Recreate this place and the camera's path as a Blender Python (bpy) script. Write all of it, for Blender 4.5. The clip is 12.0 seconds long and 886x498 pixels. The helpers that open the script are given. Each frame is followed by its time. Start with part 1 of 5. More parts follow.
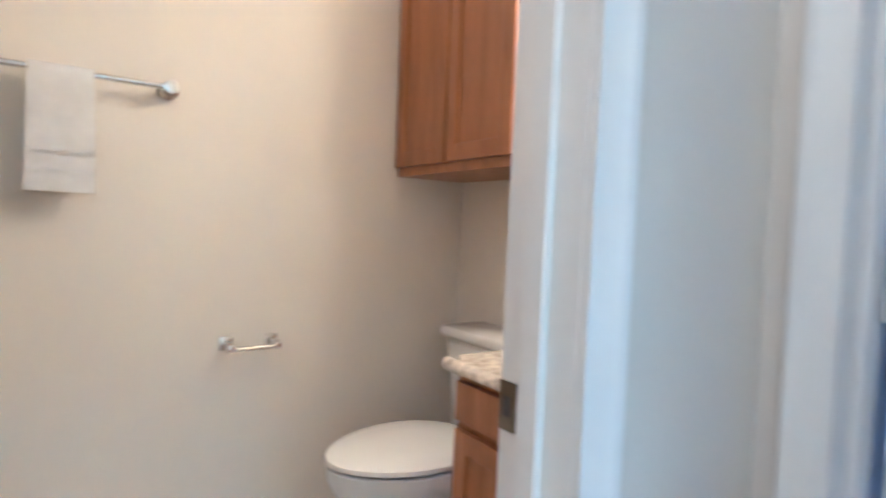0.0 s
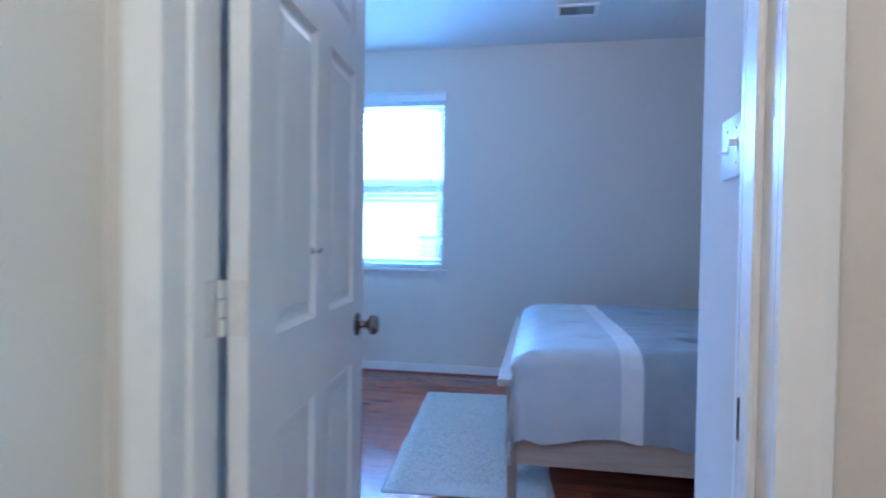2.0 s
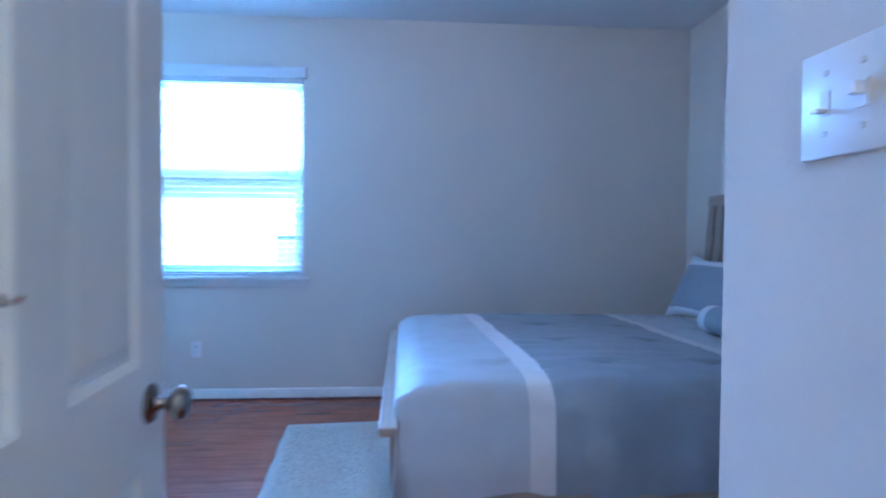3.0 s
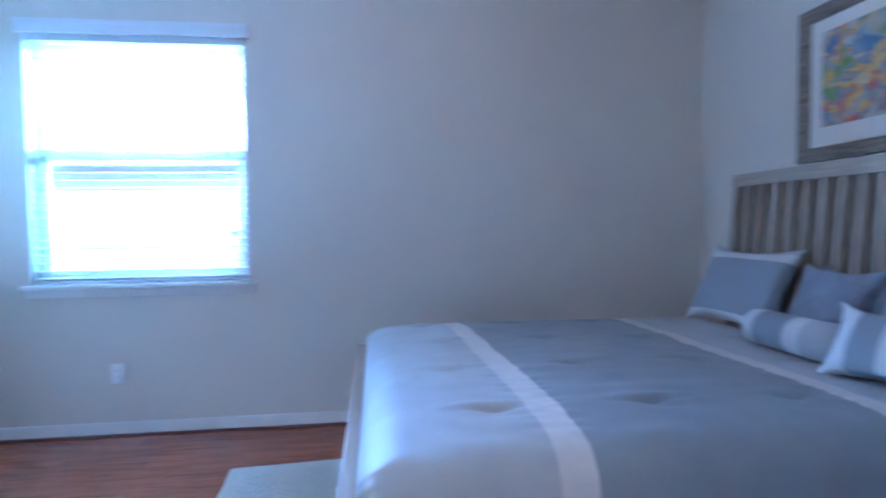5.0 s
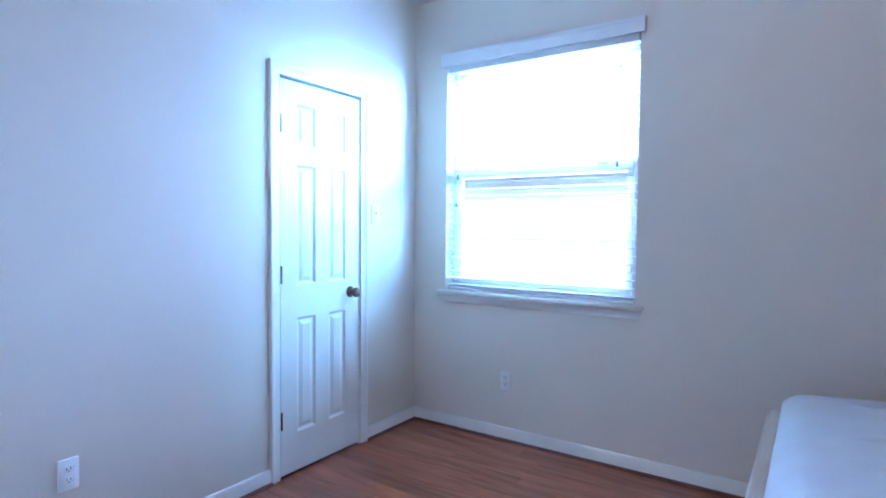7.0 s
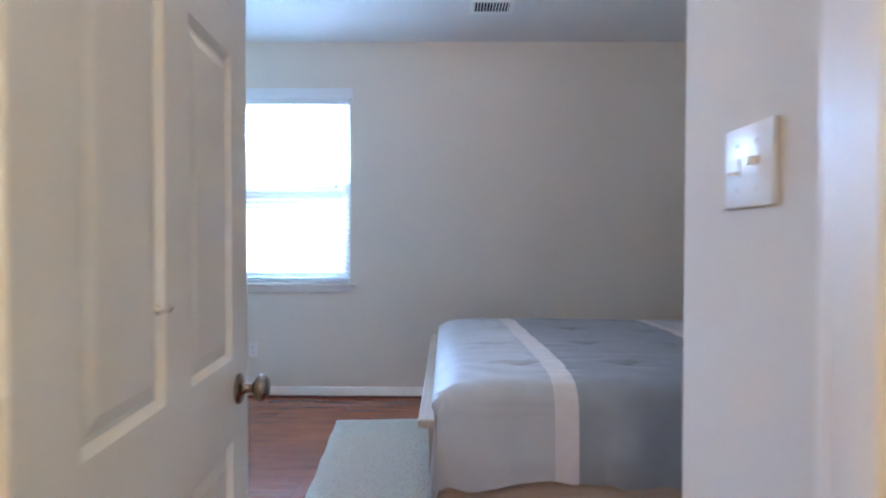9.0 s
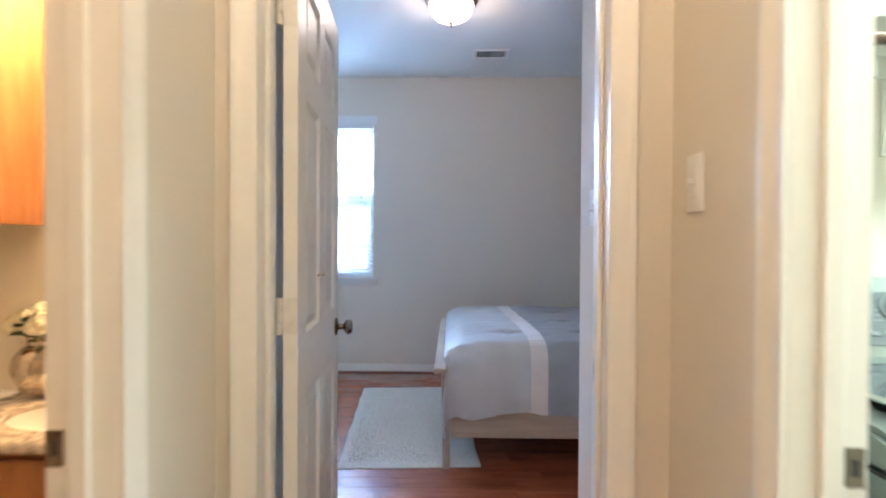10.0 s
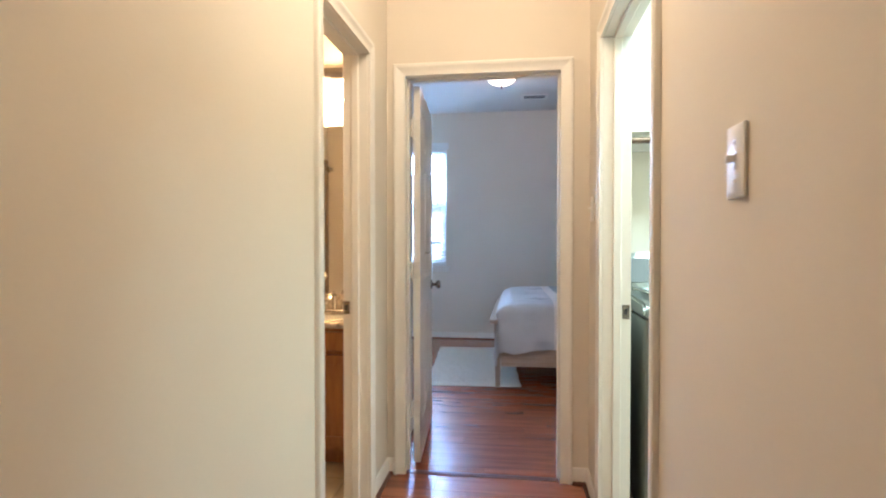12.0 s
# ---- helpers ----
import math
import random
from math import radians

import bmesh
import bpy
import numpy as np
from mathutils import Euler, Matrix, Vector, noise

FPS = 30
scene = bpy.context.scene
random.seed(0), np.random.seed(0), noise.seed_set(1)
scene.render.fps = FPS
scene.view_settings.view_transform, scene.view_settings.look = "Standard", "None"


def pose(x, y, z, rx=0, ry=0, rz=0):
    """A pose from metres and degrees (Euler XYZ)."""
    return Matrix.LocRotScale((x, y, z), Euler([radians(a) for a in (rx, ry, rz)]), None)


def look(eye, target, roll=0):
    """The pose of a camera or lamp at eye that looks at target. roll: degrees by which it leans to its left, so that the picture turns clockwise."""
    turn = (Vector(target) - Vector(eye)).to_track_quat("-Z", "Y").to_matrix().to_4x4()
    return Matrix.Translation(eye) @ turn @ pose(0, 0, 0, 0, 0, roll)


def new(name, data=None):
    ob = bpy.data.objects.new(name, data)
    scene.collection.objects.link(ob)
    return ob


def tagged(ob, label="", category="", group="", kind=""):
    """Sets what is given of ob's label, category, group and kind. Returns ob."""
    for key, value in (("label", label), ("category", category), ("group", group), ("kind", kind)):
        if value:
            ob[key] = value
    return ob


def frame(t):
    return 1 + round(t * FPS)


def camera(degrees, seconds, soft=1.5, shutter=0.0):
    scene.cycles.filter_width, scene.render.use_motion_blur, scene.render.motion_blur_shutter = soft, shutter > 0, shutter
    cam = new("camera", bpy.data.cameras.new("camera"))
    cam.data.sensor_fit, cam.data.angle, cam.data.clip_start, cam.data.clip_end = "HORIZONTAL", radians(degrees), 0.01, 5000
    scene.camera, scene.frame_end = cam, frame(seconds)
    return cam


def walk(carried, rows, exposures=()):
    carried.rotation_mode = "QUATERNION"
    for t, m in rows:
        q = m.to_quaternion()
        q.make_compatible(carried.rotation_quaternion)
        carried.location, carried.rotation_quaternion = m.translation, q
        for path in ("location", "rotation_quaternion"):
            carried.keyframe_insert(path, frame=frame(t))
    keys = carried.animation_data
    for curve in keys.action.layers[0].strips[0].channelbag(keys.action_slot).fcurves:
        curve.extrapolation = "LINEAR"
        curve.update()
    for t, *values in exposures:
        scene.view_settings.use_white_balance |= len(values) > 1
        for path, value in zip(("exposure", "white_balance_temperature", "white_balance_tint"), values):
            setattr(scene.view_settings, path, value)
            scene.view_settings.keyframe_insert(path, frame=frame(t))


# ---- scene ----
cam = camera(77.0, 12.0, soft=1.9, shutter=0.5)
PATH = [
    (0, (0.416, 0.327, 1.108), (1.542, 1.978, 1.02), 2.3),
    (0.5, (0.305, 0.224, 1.137), (1.845, 1.498, 1.061), 1.7),
    (1, (0.254, 0.146, 1.166), (2.026, 1.071, 1.1), 1.5),
    (1.5, (0.303, 0.105, 1.171), (2.206, 0.717, 1.119), 0.9),
    (2, (0.518, 0.103, 1.164), (2.488, 0.446, 1.120), 0.8),
    (2.5, (0.784, 0.13, 1.184), (2.78, 0.235, 1.137), 0.5),
    (3, (1.073, 0.19, 1.197), (3.067, 0.05, 1.146), 0.4),
    (3.2, (1.198, 0.19, 1.209), (3.181, -0.064, 1.158), 0.6),
    (4.8, (1.699, 0.171, 1.23), (3.658, -0.222, 1.143), -0.7),
    (5, (1.739, 0.168, 1.204), (3.723, -0.07, 1.119), -0.7),
    (5.5, (1.932, 0.132, 1.204), (3.919, 0.362, 1.116), -0.6),
    (6, (2.058, 0.158, 1.230), (3.932, 0.857, 1.145), -0.3),
    (6.5, (2.128, 0.161, 1.267), (3.852, 1.172, 1.19), 0.1),
    (7, (2.157, 0.132, 1.295), (3.817, 1.243, 1.214), 0.5),
    (7.5, (1.97, 0.142, 1.237), (3.744, 1.063, 1.166), 1.1),
    (7.7, (1.835, 0.133, 1.232), (3.727, 0.779, 1.167), 1.0),
    (9.3, (0.601, 0.179, 1.236), (2.6, 0.189, 1.198), 0.1),
    (9.5, (0.435, 0.185, 1.237), (2.435, 0.204, 1.204), 0.2),
    (10, (-0.024, 0.179, 1.233), (1.976, 0.213, 1.203), 0.3),
    (10.5, (-0.47, 0.165, 1.215), (1.528, 0.252, 1.187), 0.3),
    (11, (-0.897, 0.149, 1.219), (1.1, 0.25, 1.192), 0.3),
    (11.5, (-1.262, 0.123, 1.201), (0.734, 0.256, 1.171), 0.3),
    (12, (-1.589, 0.036, 1.208), (0.392, 0.307, 1.174), -0.0),
]
EXPOSURES = [(0, 1.15, 3840, 17), (0.5, 1.14, 3860, 16), (1.0, 1.13, 3880, 15), (3.0, 1.11, 3900, 16), (5.0, 1.18, 4230, 19), (6.5, 1.16, 4620, 22), (7.5, 1.16, 4750, 22), (9.3, 1.28, 5300, 19), (10.5, 1.16, 5300, 19), (12.0, 1.07, 5250, 19)]
walk(cam, [(t, look(eye, target, roll)) for t, eye, target, roll in PATH], EXPOSURES)

# ---- world, sun, large lights ----
wd = bpy.data.worlds.new("sky_world")
scene.world = wd
wd.use_nodes = True
nt = wd.node_tree
sky = nt.nodes.new("ShaderNodeTexSky")
sky.sky_type = "NISHITA"
sky.sun_disc = False
sky.sun_elevation = radians(36)
sky.sun_rotation = radians(256)
nt.links.new(sky.outputs[0], nt.nodes["Background"].inputs[0])
nt.nodes["Background"].inputs[1].default_value = 0.15


def lamp(name, kind, energy, colour, m, size=0.1, size_y=None, angle=None):
    d = bpy.data.lights.new(name, kind)
    d.energy, d.color = energy, colour
    if kind == "AREA":
        d.size = size
        if size_y:
            d.shape, d.size_y = "RECTANGLE", size_y
    elif kind == "SUN":
        d.angle = radians(angle)
    else:
        d.shadow_soft_size = size
    ob = new(name, d)
    ob.matrix_world = m
    return ob


lamp("sun_light", "SUN", 5.0, (1.0, 0.96, 0.9), look((0, 0, 0), (0.97, 0.24, -0.73)), angle=0.6)
sky_lamp = lamp("window_sky_light", "AREA", 118, (0.505, 0.71, 1.0), look((6.05, 1.52, 2.62), (2.2, 0.6, 0.3)), 1.40, 1.10)
sky_lamp.data.spread = radians(118)
# unseen area lamp added outside; throws the bright patch onto the closet wall
beam = lamp("window_bright_sky", "AREA", 31, (0.37, 0.77, 1.0), look((6.45, -0.30, 2.25), (5.15, 1.52, 1.65)), 0.55, 0.55)
beam.data.spread = radians(66)
lamp("bedroom_bulb", "POINT", 4.0, (1.0, 0.74, 0.5), pose(3.475, 0.195, 2.635), 0.06)
# added lamp, out of view, that brightens the hall walls
lamp("hall_bulb", "POINT", 14.0, (1.0, 0.73, 0.385), pose(-0.05, 0.2, 2.56), 0.12)
lamp("laundry_tube", "AREA", 29, (0.82, 1.0, 0.78), look((0.6, -1.15, 2.65), (0.6, -1.15, 0)), 0.3, 1.1)
lamp("vanity_bulb", "POINT", 5.8, (1.0, 0.62, 0.18), pose(1.60, 1.02, 2.06), 0.05)
lamp("vanity_bulb", "POINT", 5.8, (1.0, 0.62, 0.18), pose(1.60, 1.28, 2.06), 0.05)

# ---- materials ----
def material(name, base, rough=0.6, metal=0.0, vary=0.06, scale=3.0, bump=0.0, grain=60.0, coat=0.0, island=0.0, spec=0.5):
    """Principled paint, stone or cloth: base colour varied at two scales, fine relief."""
    m = bpy.data.materials.new(name)
    m.use_nodes = True
    t = m.node_tree
    p = t.nodes["Principled BSDF"]
    p.inputs["Roughness"].default_value = rough
    p.inputs["Metallic"].default_value = metal
    p.inputs["Coat Weight"].default_value = coat
    p.inputs["Specular IOR Level"].default_value = spec
    co = t.nodes.new("ShaderNodeTexCoord")
    n1 = t.nodes.new("ShaderNodeTexNoise")
    n1.inputs["Scale"].default_value = scale
    n1.inputs["Detail"].default_value = 3
    n2 = t.nodes.new("ShaderNodeTexNoise")
    n2.inputs["Scale"].default_value = grain
    n2.inputs["Detail"].default_value = 4
    for n in (n1, n2):
        t.links.new(co.outputs["Object"], n.inputs["Vector"])
    mix = t.nodes.new("ShaderNodeMath")
    mix.operation = "MULTIPLY_ADD"
    t.links.new(n2.outputs[0], mix.inputs[0])
    mix.inputs[1].default_value = 0.4
    t.links.new(n1.outputs[0], mix.inputs[2])
    ramp = t.nodes.new("ShaderNodeValToRGB")
    ramp.color_ramp.elements[0].position, ramp.color_ramp.elements[1].position = 0.45, 0.95
    lo = [max(0, c * (1 - vary)) for c in base]
    hi = [min(1, c * (1 + vary)) for c in base]
    ramp.color_ramp.elements[0].color = (*lo, 1)
    ramp.color_ramp.elements[1].color = (*hi, 1)
    t.links.new(mix.outputs[0], ramp.inputs[0])
    out = ramp.outputs[0]
    if island:
        info = t.nodes.new("ShaderNodeObjectInfo")
        hsv = t.nodes.new("ShaderNodeHueSaturation")
        mr = t.nodes.new("ShaderNodeMapRange")
        mr.inputs["To Min"].default_value, mr.inputs["To Max"].default_value = 1 - island, 1 + island
        t.links.new(info.outputs["Random"], mr.inputs["Value"])
        t.links.new(mr.outputs[0], hsv.inputs["Value"])
        t.links.new(out, hsv.inputs["Color"])
        out = hsv.outputs[0]
    t.links.new(out, p.inputs["Base Color"])
    if bump:
        b = t.nodes.new("ShaderNodeBump")
        b.inputs["Strength"].default_value = bump
        b.inputs["Distance"].default_value = 0.004
        t.links.new(n2.outputs[0], b.inputs["Height"])
        t.links.new(b.outputs[0], p.inputs["Normal"])
    return m


def wood(name, dark, light, axis=0, stretch=14.0, scale=2.2, rough=0.35, coat=0.0, island=0.0, bump=0.05):
    """Grain along one axis, with growth bands and pores; varies from piece to piece."""
    m = bpy.data.materials.new(name)
    m.use_nodes = True
    t = m.node_tree
    p = t.nodes["Principled BSDF"]
    p.inputs["Roughness"].default_value = rough
    p.inputs["Coat Weight"].default_value = coat
    p.inputs["Coat Roughness"].default_value = 0.12
    co = t.nodes.new("ShaderNodeTexCoord")
    info = t.nodes.new("ShaderNodeObjectInfo")
    mul = t.nodes.new("ShaderNodeVectorMath")
    mul.operation = "MULTIPLY"
    f = [stretch] * 3
    f[axis] = 1.0
    mul.inputs[1].default_value = f
    t.links.new(co.outputs["Object"], mul.inputs[0])
    add = t.nodes.new("ShaderNodeVectorMath")
    add.operation = "MULTIPLY_ADD"
    t.links.new(info.outputs["Random"], add.inputs[0])
    add.inputs[1].default_value = (37, 53, 71)
    t.links.new(mul.outputs[0], add.inputs[2])
    n1 = t.nodes.new("ShaderNodeTexNoise")
    n1.inputs["Scale"].default_value = scale
    n1.inputs["Detail"].default_value = 6
    n1.inputs["Distortion"].default_value = 0.8
    n2 = t.nodes.new("ShaderNodeTexNoise")
    n2.inputs["Scale"].default_value = scale * 9
    n2.inputs["Detail"].default_value = 3
    for n in (n1, n2):
        t.links.new(add.outputs[0], n.inputs["Vector"])
    mix = t.nodes.new("ShaderNodeMath")
    mix.operation = "MULTIPLY_ADD"
    t.links.new(n2.outputs[0], mix.inputs[0])
    mix.inputs[1].default_value = 0.35
    t.links.new(n1.outputs[0], mix.inputs[2])
    ramp = t.nodes.new("ShaderNodeValToRGB")
    ramp.color_ramp.elements[0].position, ramp.color_ramp.elements[1].position = 0.42, 0.92
    ramp.color_ramp.elements[0].color = (*dark, 1)
    ramp.color_ramp.elements[1].color = (*light, 1)
    t.links.new(mix.outputs[0], ramp.inputs[0])
    hsv = t.nodes.new("ShaderNodeHueSaturation")
    mr = t.nodes.new("ShaderNodeMapRange")
    mr.inputs["To Min"].default_value, mr.inputs["To Max"].default_value = 1 - island, 1 + island
    t.links.new(info.outputs["Random"], mr.inputs["Value"])
    t.links.new(mr.outputs[0], hsv.inputs["Value"])
    t.links.new(ramp.outputs[0], hsv.inputs["Color"])
    t.links.new(hsv.outputs[0], p.inputs["Base Color"])
    b = t.nodes.new("ShaderNodeBump")
    b.inputs["Strength"].default_value = bump
    b.inputs["Distance"].default_value = 0.002
    t.links.new(n2.outputs[0], b.inputs["Height"])
    t.links.new(b.outputs[0], p.inputs["Normal"])
    return m


def glow(name, colour, strength):
    m = bpy.data.materials.new(name)
    m.use_nodes = True
    p = m.node_tree.nodes["Principled BSDF"]
    p.inputs["Base Color"].default_value = (0.9, 0.88, 0.84, 1)
    p.inputs["Roughness"].default_value = 0.3
    p.inputs["Emission Color"].default_value = (*colour, 1)
    p.inputs["Emission Strength"].default_value = strength
    return m


def clear_glass(name, tint=(0.97, 0.99, 0.98)):
    m = bpy.data.materials.new(name)
    m.use_nodes = True
    p = m.node_tree.nodes["Principled BSDF"]
    p.inputs["Base Color"].default_value = (*tint, 1)
    p.inputs["Roughness"].default_value = 0.0
    p.inputs["Transmission Weight"].default_value = 1.0
    p.inputs["IOR"].default_value = 1.45
    return m


M_WALL = material("wall_paint", (0.755, 0.695, 0.595), 0.85, vary=0.03, scale=1.2, bump=0.10, grain=150)
M_CEIL = material("ceiling_paint", (0.78, 0.76, 0.72), 0.9, vary=0.03, scale=1.5, bump=0.15, grain=110)
M_TRIM = material("trim_paint", (0.84, 0.81, 0.75), 0.32, vary=0.025, scale=5, bump=0.03, grain=40)
M_DOOR = material("door_paint", (0.80, 0.78, 0.73), 0.36, vary=0.025, scale=4, bump=0.10, grain=90)
M_PLASTIC = material("white_plastic", (0.87, 0.86, 0.83), 0.35, vary=0.02, scale=8)
M_SLOT = material("dark_slot", (0.06, 0.055, 0.05), 0.6)
M_NICKEL = material("aged_nickel", (0.27, 0.23, 0.19), 0.26, metal=1.0, vary=0.12, scale=20, grain=200, bump=0.02)
M_CHROME = material("brushed_chrome", (0.72, 0.70, 0.66), 0.2, metal=1.0, vary=0.06, scale=20)
M_BRONZE = material("dark_bronze", (0.19, 0.125, 0.09), 0.35, metal=0.8, vary=0.2, scale=20)
M_HINGEPAINT = material("painted_hinge", (0.74, 0.71, 0.64), 0.4, vary=0.06, scale=30, bump=0.1)
M_FLOOR = wood("cherry_plank", (0.19, 0.048, 0.020), (0.40, 0.125, 0.052), axis=1, rough=0.26, coat=0.3, island=0.13)
M_SHOE = wood("cherry_shoe_moulding", (0.08, 0.022, 0.012), (0.16, 0.05, 0.025), rough=0.4)
M_SUBFLOOR = material("plank_joint", (0.03, 0.012, 0.008), 0.8)
M_OAKCAB = wood("honey_maple", (0.27, 0.095, 0.022), (0.44, 0.18, 0.048), axis=2, stretch=9, scale=2.6, rough=0.36, coat=0.15)
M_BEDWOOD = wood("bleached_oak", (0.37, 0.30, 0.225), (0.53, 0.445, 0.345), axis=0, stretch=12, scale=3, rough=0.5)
# upright oak, about a sixth darker: the headboard's shade is put into its colour
M_BEDWOODV_SHADED = wood("bleached_oak_upright_shaded", (0.31, 0.25, 0.19), (0.45, 0.375, 0.29), axis=2, stretch=12, scale=3, rough=0.5)
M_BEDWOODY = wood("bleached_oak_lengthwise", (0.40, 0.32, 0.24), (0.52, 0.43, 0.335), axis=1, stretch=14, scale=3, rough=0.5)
M_FRAME = wood("weathered_frame", (0.12, 0.095, 0.065), (0.32, 0.27, 0.2), axis=0, stretch=10, scale=5, rough=0.45)
M_MAT = material("picture_mat", (0.82, 0.81, 0.78), 0.8, vary=0.02)
M_WHITECLOTH = material("white_band_cloth", (0.78, 0.76, 0.75), 0.9, vary=0.04, scale=12, bump=0.25, grain=260)
M_GREYCLOTH = material("slate_cloth", (0.345, 0.385, 0.425), 0.45, vary=0.07, scale=8, bump=0.25, grain=260)
M_LIGHTCLOTH = material("pale_grey_cloth", (0.56, 0.585, 0.61), 0.45, vary=0.05, scale=8, bump=0.25, grain=260)
M_RUG = material("cream_pile", (0.62, 0.59, 0.52), 0.95, vary=0.10, scale=55, bump=0.9, grain=220)
M_PORC = material("white_porcelain", (0.80, 0.78, 0.74), 0.12, vary=0.015, scale=4, coat=0.3)
M_TOWEL = material("white_terry", (0.80, 0.78, 0.75), 0.95, vary=0.06, scale=20, bump=0.9, grain=320)
M_GRANITE = material("speckled_granite", (0.56, 0.49, 0.40), 0.2, vary=0.55, scale=38, grain=190, coat=0.2)
M_TILE = material("brown_wall_tile", (0.30, 0.205, 0.125), 0.35, vary=0.22, scale=4, grain=30, island=0.08)
M_BATHTILE = material("beige_floor_tile", (0.46, 0.38, 0.28), 0.4, vary=0.18, scale=4, grain=30, island=0.06)
M_GROUT = material("tile_grout", (0.36, 0.30, 0.23), 0.9, vary=0.1)
M_WASHER = material("graphite_enamel", (0.27, 0.295, 0.275), 0.3, metal=0.7, vary=0.03, scale=3)
M_WPANEL = material("graphite_panel", (0.095, 0.105, 0.105), 0.5, metal=0.0, vary=0.03)
M_WTRIM = material("silver_trim", (0.62, 0.64, 0.62), 0.25, metal=0.9, vary=0.03)
M_LIDGLOSS = material("dark_gloss_lid", (0.10, 0.115, 0.115), 0.07, vary=0.02, coat=0.4)
M_WKEY = material("grey_key", (0.20, 0.215, 0.215), 0.4, vary=0.03)
M_RUBBER = material("black_rubber", (0.03, 0.03, 0.03), 0.6)
M_SIDING = material("pale_siding", (0.72, 0.68, 0.62), 0.8, vary=0.05, scale=2)
M_ROOF = material("grey_shingle", (0.14, 0.13, 0.125), 0.9, vary=0.2, scale=6)
M_GRASS = material("lawn_grass", (0.07, 0.10, 0.035), 0.95, vary=0.4, scale=4)
M_SHADEGLOW = glow("lit_frosted_glass", (1.0, 0.74, 0.50), 3.4)
M_VANGLOW = glow("lit_vanity_glass", (1.0, 0.68, 0.38), 9.0)
M_TUBEGLOW = glow("lit_diffuser", (0.90, 1.0, 0.88), 6.0)
M_GLASS = clear_glass("clear_glass")
M_MIRROR = material("mirror_silver", (0.90, 0.90, 0.88), 0.02, metal=1.0, vary=0.0)
M_TASSEL = material("grey_cord_tassel", (0.30, 0.31, 0.33), 0.5, vary=0.05)
M_BLIND = material("white_blind", (0.80, 0.80, 0.79), 0.5, vary=0.02)

# ---- building helpers ----
BASE = {}


def box(bm, x0, x1, y0, y1, z0, z1, bevel=0.0, seg=2):
    """A box between two corners, with rounded edges where bevel is given."""
    x0, x1, y0, y1, z0, z1 = min(x0, x1), max(x0, x1), min(y0, y1), max(y0, y1), min(z0, z1), max(z0, z1)
    v = [bm.verts.new(c) for c in ((x0, y0, z0), (x1, y0, z0), (x1, y1, z0), (x0, y1, z0), (x0, y0, z1), (x1, y0, z1), (x1, y1, z1), (x0, y1, z1))]
    fs = [bm.faces.new([v[i] for i in q]) for q in ((3, 2, 1, 0), (4, 5, 6, 7), (0, 1, 5, 4), (1, 2, 6, 5), (2, 3, 7, 6), (3, 0, 4, 7))]
    if bevel:
        es = {e for f in fs for e in f.edges}
        bmesh.ops.bevel(bm, geom=list(es), offset=bevel, segments=seg, affect="EDGES", profile=0.5)
    return bm


def boxes(*rows, bevel=0.0):
    bm = bmesh.new()
    for r in rows:
        box(bm, *r, bevel=bevel)
    return bm


def lathe(profile, centre, axis=2, n=32):
    """A turned shape: profile of (radius, height) rows, closed at radius 0."""
    bm = bmesh.new()
    rings = []
    for r, h in profile:
        ring = []
        for i in range(n):
            a = 2 * math.pi * i / n
            c = [0.0, 0.0, 0.0]
            o = [k for k in range(3) if k != axis]
            c[o[0]], c[o[1]], c[axis] = r * math.cos(a), r * math.sin(a), h
            ring.append(bm.verts.new(c))
        rings.append(ring)
    for a, b in zip(rings, rings[1:]):
        for i in range(n):
            j = (i + 1) % n
            bm.faces.new((a[i], a[j], b[j], b[i]))
    bmesh.ops.remove_doubles(bm, verts=bm.verts, dist=1e-5)
    bmesh.ops.recalc_face_normals(bm, faces=bm.faces)
    bmesh.ops.translate(bm, vec=Vector(centre), verts=bm.verts)
    return bm


def tube(points, radius, n=10):
    """A rod along a row of points."""
    bm = bmesh.new()
    pts = [Vector(p) for p in points]
    rings = []
    for k, p in enumerate(pts):
        d = (pts[min(k + 1, len(pts) - 1)] - pts[max(k - 1, 0)]).normalized()
        u = d.orthogonal().normalized() if k == 0 else (u - d * u.dot(d)).normalized()
        w = d.cross(u)
        rings.append([bm.verts.new(p + radius * (math.cos(2 * math.pi * i / n) * u + math.sin(2 * math.pi * i / n) * w)) for i in range(n)])
    for a, b in zip(rings, rings[1:]):
        for i in range(n):
            bm.faces.new((a[i], a[(i + 1) % n], b[(i + 1) % n], b[i]))
    bm.faces.new(rings[0])
    bm.faces.new(rings[-1])
    bmesh.ops.recalc_face_normals(bm, faces=bm.faces)
    return bm


def extrude_profile(profile, a, b, up=(0, 0, 1)):
    """A moulding: profile of (out, up) rows swept straight from a to b; out is to the left of the way."""
    bm = bmesh.new()
    a, b, up = Vector(a), Vector(b), Vector(up)
    out = up.cross((b - a).normalized())
    r0 = [bm.verts.new(a + out * o + up * u) for o, u in profile]
    r1 = [bm.verts.new(b + out * o + up * u) for o, u in profile]
    k = len(profile)
    for i in range(k):
        bm.faces.new((r0[i], r0[(i + 1) % k], r1[(i + 1) % k], r1[i]))
    bm.faces.new(r0)
    bm.faces.new(r1)
    bmesh.ops.recalc_face_normals(bm, faces=bm.faces)
    return bm


def join(*bms):
    out = bmesh.new()
    for b in bms:
        me = bpy.data.meshes.new("tmp")
        b.to_mesh(me)
        out.from_mesh(me)
        b.free()
        bpy.data.meshes.remove(me)
    return out


